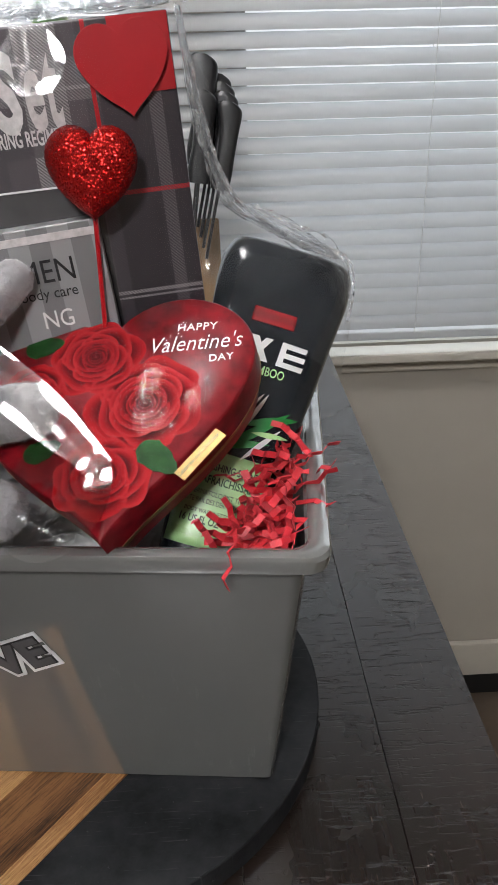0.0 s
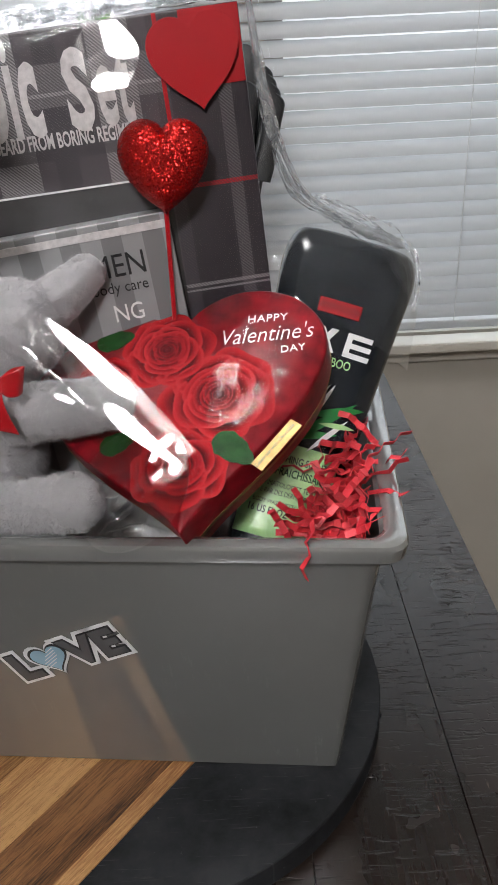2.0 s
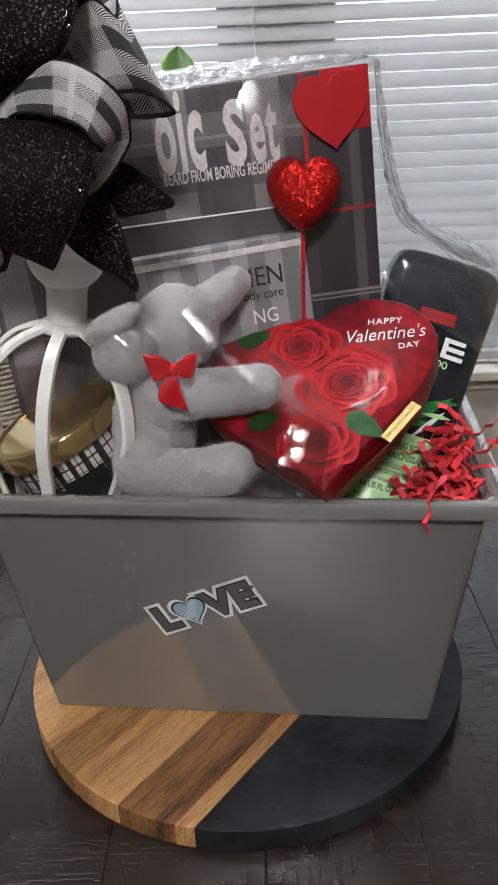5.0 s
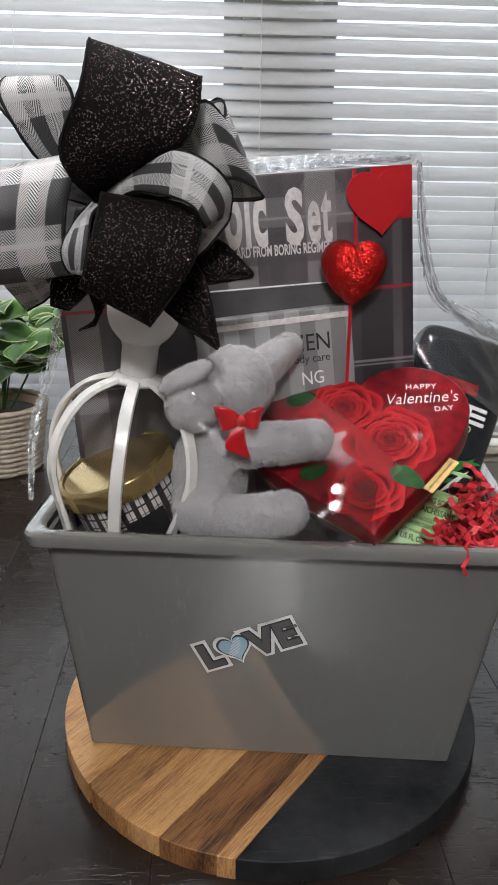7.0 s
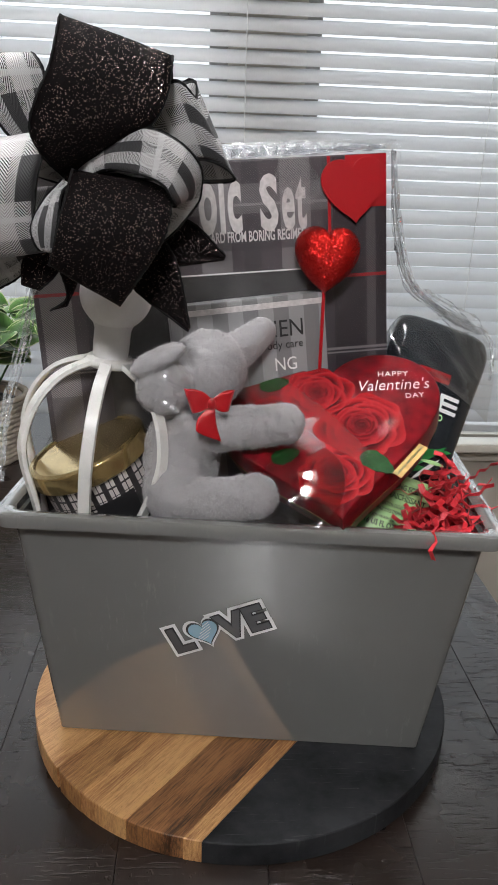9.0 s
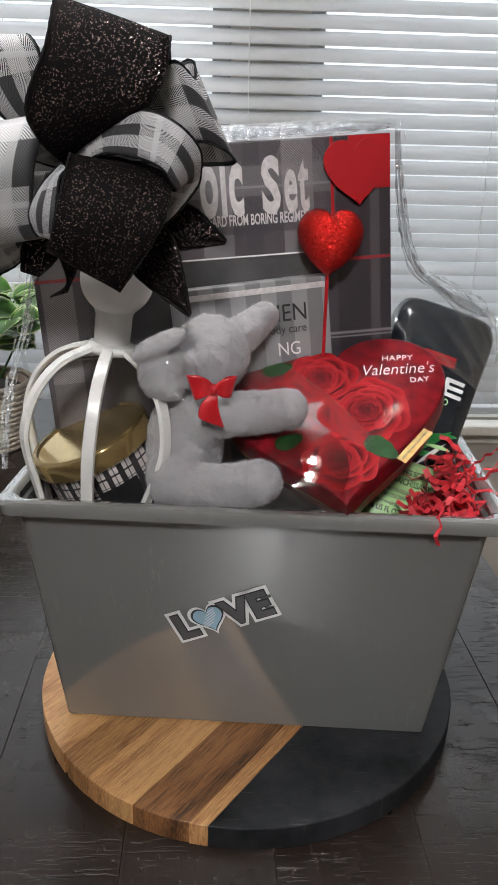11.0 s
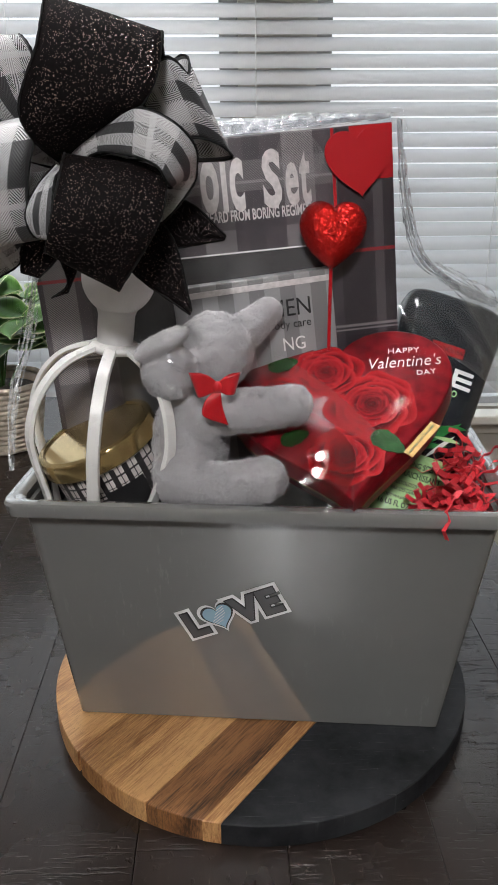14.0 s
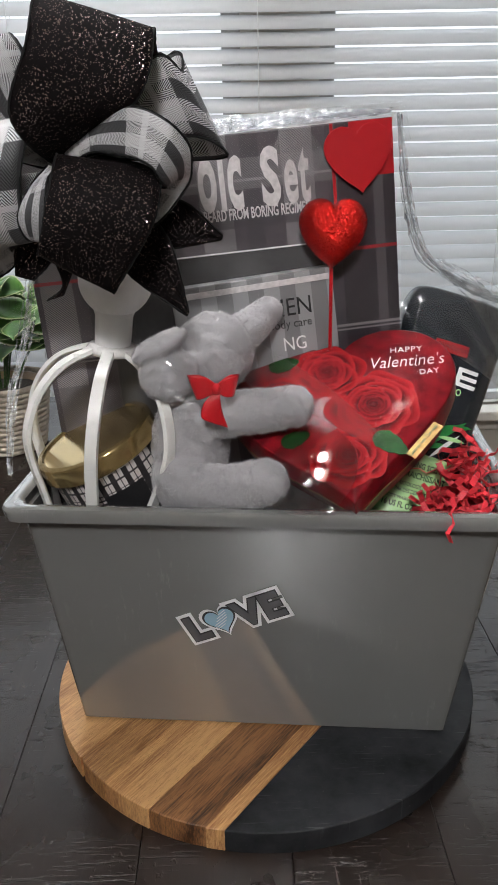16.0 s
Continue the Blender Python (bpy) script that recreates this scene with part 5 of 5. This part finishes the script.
# ==== red crinkle paper ====
def crinkle_strand(bm, start, d, length, width, rng, droop=0.0):
    p, d = Vector(start), Vector(d).normalized()
    n = max(4, int(length / 0.0055))
    side = d.cross(Vector((rng.uniform(-1, 1), rng.uniform(-1, 1), rng.uniform(-1, 1)))).normalized()
    prev = None
    for k in range(n + 1):
        nrm = d.cross(side).normalized()
        q = p + nrm * (0.0014 if k % 2 else -0.0014)
        a, b = bm.verts.new(q - side * width / 2), bm.verts.new(q + side * width / 2)
        if prev:
            bm.faces.new((prev[0], prev[1], b, a))
        prev = (a, b)
        p = p + d * length / n
        d = (d + Vector((rng.uniform(-.25, .25), rng.uniform(-.25, .25), rng.uniform(-.25, .25) - droop))).normalized()
        side = (side - d * side.dot(d)).normalized()


def crinkle_paper():
    rng = random.Random(8)
    bm = bmesh.new()
    for k in range(140):
        t = rng.random()
        u = 0.121 + 0.037 * t + rng.uniform(-0.005, 0.005)
        v = rng.uniform(-0.026, 0.040) + 0.010 * t
        z = 0.176 + 0.030 * t * t * rng.random() + rng.uniform(-0.010, 0.010)
        if u > 0.140 and rng.random() < 0.5:
            v, z = rng.uniform(0.0, 0.07), 0.175 + rng.uniform(0, 0.045)
        d = Vector((rng.uniform(-1, 1), rng.uniform(-1, 1), rng.uniform(-0.35, 0.35)))
        s = Vector((min(u, 0.150), v, z)) - d.normalized() * 0.012
        s.x = min(s.x, 0.148)
        crinkle_strand(bm, s, d, rng.uniform(0.022, 0.046), rng.uniform(0.0034, 0.0044), rng)
    for v in bm.verts:
        if v.co.z < 0.203:
            f = max(0.0, v.co.z) / 0.204
            v.co.y = max(v.co.y, -0.036 * f + 0.005)
            v.co.x = min(v.co.x, 0.140 + 0.020 * f - 0.007)
    crinkle_strand(bm, (0.126, -0.026, 0.2075), (-0.22, -0.75, 0.20), 0.036, 0.0044, rng, 0.30)
    crinkle_strand(bm, (0.112, -0.020, 0.190), (-0.3, 0.1, 0.9), 0.030, 0.0034, rng, 0.1)
    ob = part("crinkle_paper", bm, M_RED_PAPER)
    ob.matrix_world = BIN
    mod = ob.modifiers.new("thickness", "SOLIDIFY")
    mod.thickness = 0.0003
    tagged(ob, "shredded red crinkle paper spilling at the bin's corner", "shredded paper", kind="stuff")


crinkle_paper()


# ==== love sticker ====
def sticker():
    slope = math.atan2(0.036, 0.204)
    front = BIN @ Matrix.Rotation(radians(90) + slope, 4, "X")
    m = front @ Matrix.Translation((-0.0450, 0.0880, 0.0009)) @ Matrix.Rotation(radians(24.3), 4, "Z") @ Matrix.Scale(1.04, 4)
    ob = thing("love_sticker", m, "white outlined vinyl sticker reading love with a blue heart", "sticker")
    s = 0.0285
    glyphs = (("L", 0.0005), ("V", 0.0375), ("E", 0.0560))
    for ch, x in glyphs:
        for k, (off, mat, name) in enumerate(((0.0044, M_STICKER, "backing"), (0.0021, M_BLACK_INK, "outline"), (0.0012, M_GREY_INK, "letter"))):
            letters(ch, s, Matrix.Translation((x, 0.0015, 0.0003 * k)), mat, ob, name=name, offset=off, squeeze=0.98)
    for k, (g, mat, name) in enumerate(((1.35, M_STICKER, "backing"), (1.14, M_BLACK_INK, "outline"), (1.0, M_BLUE_INK, "heart"))):
        o = part(name, sheet([((x * g), (y - 0.0115) * g) for x, y in heart_outline(0.0205, 0.0205, 40)], 0, 0.0002, 0), mat, ob, "light blue heart" if k == 2 else "")
        o.location = (0.0262, 0.0120, 0.00035 * k + 0.0001)
    for k in range(6):
        t = -0.005 + 0.0026 * k
        part("stripe", box_bm(0.012 - abs(t) * 0.7, 0.0005, 0.0002, (0.0262 + t * 0.45, 0.0115 + t * 0.9, 0.00125), turn=Matrix.Rotation(radians(22), 4, "Z")), M_STICKER, ob, "white hatching line")


sticker()


# ==== cellophane ====
def cellophane():
    rows = [
        [(-0.2955, 0.378, 0.9755), (-0.250, 0.3640, 0.9757), (-0.200, 0.3560, 0.9757), (-0.131, 0.3420, 0.9757), (-0.073, 0.3300, 0.9790), (-0.030, 0.3330, 0.9757), (0.030, 0.3330, 0.9755)],
        [(-0.3030, 0.400, 1.0000), (-0.262, 0.3730, 0.9980), (-0.200, 0.3560, 1.0080), (-0.135, 0.3440, 0.9990), (-0.070, 0.3450, 0.9905), (-0.022, 0.3660, 1.0030), (0.050, 0.4000, 1.0010)],
        [(-0.3010, 0.415, 1.0300), (-0.262, 0.3800, 1.0300), (-0.200, 0.3580, 1.0500), (-0.138, 0.3520, 1.0260), (-0.066, 0.3880, 1.0200), (-0.004, 0.4000, 1.0360), (0.066, 0.4600, 1.0300)],
        [(-0.2960, 0.430, 1.0700), (-0.255, 0.3950, 1.0700), (-0.200, 0.3750, 1.0780), (-0.134, 0.3820, 1.0540), (-0.060, 0.4380, 1.0580), (-0.004, 0.4560, 1.0640), (0.072, 0.4830, 1.0560)],
        [(-0.2880, 0.445, 1.1000), (-0.250, 0.4050, 1.1100), (-0.205, 0.3900, 1.1100), (-0.130, 0.4150, 1.1000), (-0.070, 0.4350, 1.1000), (-0.010, 0.4700, 1.0920), (0.056, 0.4950, 1.0800)],
        [(-0.2860, 0.452, 1.1300), (-0.255, 0.4050, 1.1500), (-0.220, 0.3950, 1.1550), (-0.140, 0.4300, 1.1450), (-0.072, 0.4420, 1.1350), (-0.026, 0.4740, 1.1300), (0.012, 0.5050, 1.0950)],
        [(-0.2900, 0.455, 1.1835), (-0.260, 0.4570, 1.1880), (-0.215, 0.4610, 1.1920), (-0.150, 0.4670, 1.1970), (-0.090, 0.4720, 1.2020), (-0.0310, 0.4770, 1.2060), (-0.0240, 0.4860, 1.2000)],
        [(-0.2900, 0.545, 1.1960), (-0.260, 0.5450, 1.2020), (-0.215, 0.5450, 1.2020), (-0.150, 0.5450, 1.2020), (-0.090, 0.5450, 1.2020), (-0.0300, 0.5450, 1.2010), (-0.0200, 0.5350, 1.1950)],
    ]
    a = np.array(rows)
    up = [np.array(catmull(a[:, k].tolist(), 8)) for k in range(a.shape[1])]
    lines = [catmull([tuple(u[i]) for u in up], 8) for i in range(len(up[0]))]
    bm = bmesh.new()
    g = []
    for i, line in enumerate(lines):
        row = []
        for j, p in enumerate(line):
            p = Vector(p)
            if 2 < i:
                p.y -= 0.0012 * max(0, noise.noise((p.x * 40, p.z * 14, 1.0)))
            row.append(bm.verts.new(p))
        g.append(row)
    for r, q in zip(g, g[1:]):
        for j in range(len(r) - 1):
            bm.faces.new((r[j], r[j + 1], q[j + 1], q[j])).smooth = True
    ob = thing("cellophane_wrap", Matrix.Identity(4), "clear crinkled cellophane wrapped over the gift basket", "wrapping")
    part("film", bm, M_FILM, ob, "clear film")
    # film bulge on the heart box, placed where the camera sees the lamp's glint
    dome = bmesh.new()
    at = Vector((-0.0970, 0.3655, 0.9935))
    ax = Matrix.Translation(at) @ HROT
    rc = 0.22
    rings = []
    for k in range(1, 13):
        r = 0.035 * k / 12
        z = 0.0034 - (rc - math.sqrt(rc * rc - r * r))
        rings.append([ax @ Vector((r * math.cos(2 * math.pi * j / 28) * 0.8, r * math.sin(2 * math.pi * j / 28), z)) for j in range(28)])
    loft(rings, caps=False, bm=dome)
    part("bulge", dome, M_BULGE, ob, "clear film bulge placed for a lamp glint", smooth=True)
    # curved film bands added and angled to throw lamp glare at the camera, each with its own way along, crest and two
    # radii
    def band(at, crest, along, u0, u1, half, r_along, r_across, wob=0.0):
        at, hn, d = Vector(at), Vector(crest).normalized(), Vector(along)
        d = (d - hn * d.dot(hn)).normalized()
        e = hn.cross(d)
        rows = []
        for k in range(37):
            u = u0 + (u1 - u0) * k / 36
            hw = half * (0.45 + 0.55 * math.sin(math.pi * k / 36))
            rows.append([at + d * u + e * (hw * v / 10 + wob * math.sin(u * 70)) - hn * (u * u / (2 * r_along) + (hw * v / 10) ** 2 / (2 * r_across) - wob * 0.35 * math.sin(u * 120)) for v in range(-10, 11)])
        bm2 = bmesh.new()
        loft(rows, closed=False, caps=False, bm=bm2)
        part("glare_strip", bm2, M_BULGE, ob, "clear film strip angled for lamp glare", smooth=True)
    band((-0.106, 0.3630, 1.050), (0.032, -0.511, 0.860), (0.047, -0.023, -0.061), -0.060, 0.058, 0.0120, -0.95, 0.22, 0.0003)
    band((-0.131, 0.3680, 1.054), (0.082, -0.514, 0.856), (0.047, -0.023, -0.050), -0.020, 0.022, 0.0080, -0.90, 0.22, 0.0003)
    band((-0.099, 0.4600, 1.180), (-0.020, -0.705, 0.707), (0.10, 0.0, -1.0), -0.021, 0.021, 0.0160, 0.90, 0.60, 0.0004)
    band((-0.1795, 0.3730, 1.062), (0.166, -0.502, 0.848), (0.2, 0.0, -1.0), -0.014, 0.014, 0.005, 0.10, 0.03)
    # bunched folds from the box's corner down to the bottle and along the box's top
    def fold(pts, width, count, seed, depth=0.004):
        r = random.Random(seed)
        for k in range(count):
            off = Vector((r.uniform(-1, 1), r.uniform(-1, 1), r.uniform(-1, 1)))
            line = catmull([tuple(Vector(p) + off * width * (0.35 + 0.65 * r.random()) * (0.5 + 1.3 * math.sin(math.pi * i / (len(pts) - 1)))) for i, p in enumerate(pts)], 9)
            n = len(line)
            bmf = bmesh.new()
            prev = None
            tw = r.uniform(0, 3)
            for i, p in enumerate(line):
                t = i / (n - 1)
                hw = depth * (0.5 + 0.5 * math.sin(math.pi * t)) * r.uniform(0.8, 1.15)
                s = Vector((math.cos(tw + t * 2.0), 0.45, math.sin(tw + t * 2.0))).normalized() * hw
                jit = Vector((r.uniform(-1, 1), r.uniform(-1, 1), r.uniform(-1, 1))) * 0.0007
                va, vb = bmf.verts.new(Vector(p) - s + jit), bmf.verts.new(Vector(p) + s - jit)
                if prev:
                    bmf.faces.new((prev[0], prev[1], vb, va)).smooth = True
                prev = (va, vb)
            part("fold", bmf, M_FOLD, ob, "bunched clear fold")
    fold([(-0.0290, 0.484, 1.203), (-0.0200, 0.486, 1.150), (-0.0060, 0.490, 1.112), (0.0180, 0.496, 1.092), (0.0420, 0.502, 1.080), (0.0580, 0.504, 1.071)], 0.0040, 15, 1, 0.0008)
    fold([(0.0040, 0.492, 1.103), (0.0240, 0.498, 1.089), (0.0440, 0.503, 1.078), (0.0600, 0.505, 1.070)], 0.0055, 14, 2, 0.0009)
    # the taut web of film between the box's edge and the bottle
    web = bmesh.new()
    edge = catmull([(-0.0300, 0.480, 1.201), (-0.0270, 0.476, 1.150), (-0.0250, 0.472, 1.105), (-0.0230, 0.470, 1.066)], 10)
    line = catmull([(-0.0290, 0.484, 1.203), (-0.0060, 0.490, 1.112), (0.0240, 0.497, 1.090), (0.0580, 0.503, 1.070)], 10)
    g = []
    for p, q in zip(edge, line):
        row = []
        for j in range(17):
            f = j / 16
            c = Vector(p).lerp(Vector(q), f)
            c += Vector((0, -0.004, -0.006)) * math.sin(math.pi * f) + Vector((0, 1, 0.4)) * 0.0012 * noise.noise((c.x * 240, c.z * 90, 2.0))
            row.append(web.verts.new(c))
        g.append(row)
    for r1, q1 in zip(g, g[1:]):
        for j in range(16):
            web.faces.new((r1[j], r1[j + 1], q1[j + 1], q1[j])).smooth = True
    part("web", web, M_VEIL, ob, "taut creased film")
    # extra film layer over the bottle, added for its haze; creased along the outer edge
    veil = bmesh.new()
    left = catmull([(-0.0250, 0.476, 1.100), (-0.0230, 0.470, 1.075), (-0.0150, 0.458, 1.055)], 10)
    right = catmull([(0.0640, 0.500, 1.072), (0.0640, 0.478, 1.046), (0.0540, 0.452, 1.010)], 10)
    g = []
    for p, q in zip(left, right):
        row = []
        for j in range(25):
            f = j / 24
            c = Vector(p).lerp(Vector(q), f)
            c += Vector((0, -0.004, 0.006)) * math.sin(math.pi * f) ** 0.7 + Vector((0, 1, 0.2)) * 0.0018 * noise.noise((c.x * 60 + c.z * 50, c.z * 25, 5.0))
            row.append(veil.verts.new(c))
        g.append(row)
    for r1, q1 in zip(g, g[1:]):
        for j in range(24):
            veil.faces.new((r1[j], r1[j + 1], q1[j + 1], q1[j])).smooth = True
    part("veil", veil, M_VEIL, ob, "hazy film layer added over the bottle")
    fold([(0.0480, 0.508, 1.077), (0.0640, 0.500, 1.068), (0.0660, 0.490, 1.054), (0.0620, 0.478, 1.038)], 0.0018, 7, 8, 0.0009)
    fold([(-0.2880, 0.472, 1.184), (-0.2200, 0.478, 1.1905), (-0.1500, 0.484, 1.1965), (-0.0900, 0.489, 1.2015), (-0.0340, 0.492, 1.2050)], 0.0030, 18, 4, 0.0022)
    fold([(-0.2600, 0.420, 1.145), (-0.2760, 0.440, 1.110), (-0.2860, 0.445, 1.070), (-0.2990, 0.430, 1.020), (-0.2990, 0.405, 0.978)], 0.0040, 6, 6, 0.0012)


cellophane()


# ==== knife block ====
def knife_block():
    tilt = Matrix.Translation((-0.056, 1.165, TABLE)) @ Matrix.Rotation(radians(4), 4, "Z")
    ob = thing("knife_block", tilt, "light wooden knife block with black riveted handles", "knife block")
    bm = box_bm(0.100, 0.110, 0.215, (0, 0.0, 0.108), 0.004, 2)
    for v in bm.verts:
        v.co.y += (v.co.z - 0.1) * 0.25
        v.co.z -= 0.35 * (v.co.y) * (v.co.z > 0.1)
    part("block", bm, M_BLOCK, ob)
    return ob


def knife_handle(x, y, z, ln, lean_x, lean_y, size=1.0):
    m = Matrix.Translation((x, y, z)) @ Matrix.Rotation(radians(lean_y), 4, "Y") @ Matrix.Rotation(radians(lean_x), 4, "X")
    ob = thing("kitchen_knife", m, "black riveted kitchen knife handle standing in the block", "knife", "knives in the block")
    prof = catmull([(0.0100, 0.0, 0), (0.0115, 0.0, 0.02), (0.0098, 0.001, 0.05), (0.0105, 0.000, 0.08), (0.0135, -0.003, 0.104), (0.0125, -0.006, 0.113), (0.0060, -0.008, 0.118)], 4)
    rings = []
    for a, cx, z0 in prof:
        z1 = z0 / 0.118 * ln
        rings.append([(cx + px, py, z1) for px, py in rounded(2 * a * size, 0.0155 * size, 0.0055 * min(1, a / 0.011) * size, 4)])
    smooth_by_angle(part("handle", loft(rings), M_KNIFE, ob), 50)
    for z0 in (0.28, 0.80):
        bm = spin([(0.0035, -0.0082), (0.0035, 0.0082)], 12)
        bmesh.ops.rotate(bm, matrix=Matrix.Rotation(radians(90), 3, "X"), verts=bm.verts)
        bmesh.ops.translate(bm, vec=(0, 0, ln * z0), verts=bm.verts)
        part("rivet", bm, M_STEEL, ob, "steel rivet")
    part("bolster", box_bm(0.004, 0.012, 0.09, (0, 0.006, -0.044), 0.001), M_KNIFE, ob, "dark blade root")


knife_block()
knife_handle(-0.030, 1.100, 1.050, 0.130, -8, 8, 1.35)
knife_handle(-0.030, 1.080, 1.030, 0.110, -8, 8, 1.30)
for k in range(4):
    knife_handle(-0.004 - 0.0035 * k, 1.075 + 0.02 * k, 1.022 + 0.010 * k, 0.105, -8, 13, 1.15)


# ==== potted plant ====
def plant():
    px, py = -0.505, 1.060
    pot = thing("plant_pot", pose(px, py, TABLE), "beige rope-wrapped plant pot", "plant pot")
    part("pot", spin([(0.050, 0.0), (0.056, 0.002), (0.070, 0.10), (0.066, 0.10), (0.060, 0.09), (0.004, 0.088)], 32), M_BLOCK, pot, smooth=True)
    for k in range(13):
        r = 0.0575 + 0.0150 * k / 12
        z = 0.005 + 0.0082 * k
        n = 56
        bm = bmesh.new()
        rings = []
        for i in range(n):
            a = 2 * math.pi * i / n
            rr = 0.0045 + 0.0006 * math.sin(a * 44)
            rings.append([((r + rr * math.cos(b)) * math.cos(a), (r + rr * math.cos(b)) * math.sin(a), z + rr * math.sin(b)) for b in [2 * math.pi * j / 8 for j in range(8)]])
        loft(rings + [rings[0]], caps=False, bm=bm)
        part("rope", bm, M_ROPE, pot, smooth=True)
    part("soil", spin([(0.061, 0.090), (0.030, 0.094), (0.003, 0.095)], 24), M_SOIL, pot)
    ob = thing("potted_plant", pose(px, py, TABLE + 0.095), "green variegated houseplant with round leaves in the rope pot", "plant")
    rng = random.Random(11)

    def leaf(at, d, normal, ln, wd):
        d, normal = Vector(d).normalized(), Vector(normal)
        side = d.cross(normal).normalized()
        nrm = side.cross(d)
        bm = bmesh.new()
        uv = bm.loops.layers.uv.new("UVMap")
        g = []
        for i in range(9):
            t = i / 8
            half = wd / 2 * math.sin(math.pi * (0.06 + 0.90 * t) ** 0.85)
            row = []
            for j in range(-3, 4):
                s = j / 3
                p = Vector(at) + d * ln * t + side * half * s + nrm * (0.10 * ln * abs(s) * 0.8 - 0.20 * ln * t * t + 0.02 * ln * math.sin(5 * t + 2 * s))
                row.append((bm.verts.new(p), abs(s), t))
            g.append(row)
        for r, q in zip(g, g[1:]):
            for j in range(6):
                quad = (r[j], r[j + 1], q[j + 1], q[j])
                f = bm.faces.new([v[0] for v in quad])
                f.smooth = True
                for lp, v in zip(f.loops, quad):
                    lp[uv].uv = (max(v[1], 0.98 if v[2] > 0.97 else 0), v[2])
        o = part("leaf", bm, M_LEAF, ob)
        mod = o.modifiers.new("thickness", "SOLIDIFY")
        mod.thickness = 0.0006

    for k in range(11):
        a = 2 * math.pi * k / 11 + rng.uniform(-0.2, 0.2)
        h = rng.uniform(0.09, 0.20)
        reach = rng.uniform(0.05, 0.11)
        tip = Vector((reach * math.cos(a), reach * math.sin(a), h))
        stem = catmull([(0.01 * math.cos(a), 0.01 * math.sin(a), -0.005), (tip.x * 0.35, tip.y * 0.35, h * 0.6), tuple(tip)], 6)
        part("stem", tube(stem, 0.0016, 6), M_LEAF, ob)
        for j in (2, 3, 4):
            f = j / 4
            base = Vector(stem[int(f * (len(stem) - 1))])
            for sgn in (-1, 1):
                b = a + sgn * rng.uniform(0.5, 1.2)
                d = Vector((math.cos(b), math.sin(b), rng.uniform(-0.2, 0.35)))
                leaf(base, d, Vector((rng.uniform(-.3, .3), -0.55 + rng.uniform(-.3, .3), 0.8)), rng.uniform(0.050, 0.068), rng.uniform(0.042, 0.054))
        leaf(tip, (math.cos(a), math.sin(a), 0.3), (0, -0.5, 0.8), 0.06, 0.05)
    # one long stem that reaches above the box
    stem = catmull([(0.02, 0, 0), (0.12, 0.0, 0.17), (0.24, 0.02, 0.30), (0.306, 0.03, 0.360)], 8)
    part("stem", tube(stem, 0.0018, 6), M_LEAF, ob)
    leaf(stem[-1], (0.12, -0.1, 0.9), (0.1, -1, 0.15), 0.040, 0.046)
    leaf(stem[-10], (0.5, -0.2, 0.4), (0, -0.8, 0.4), 0.05, 0.045)


plant()
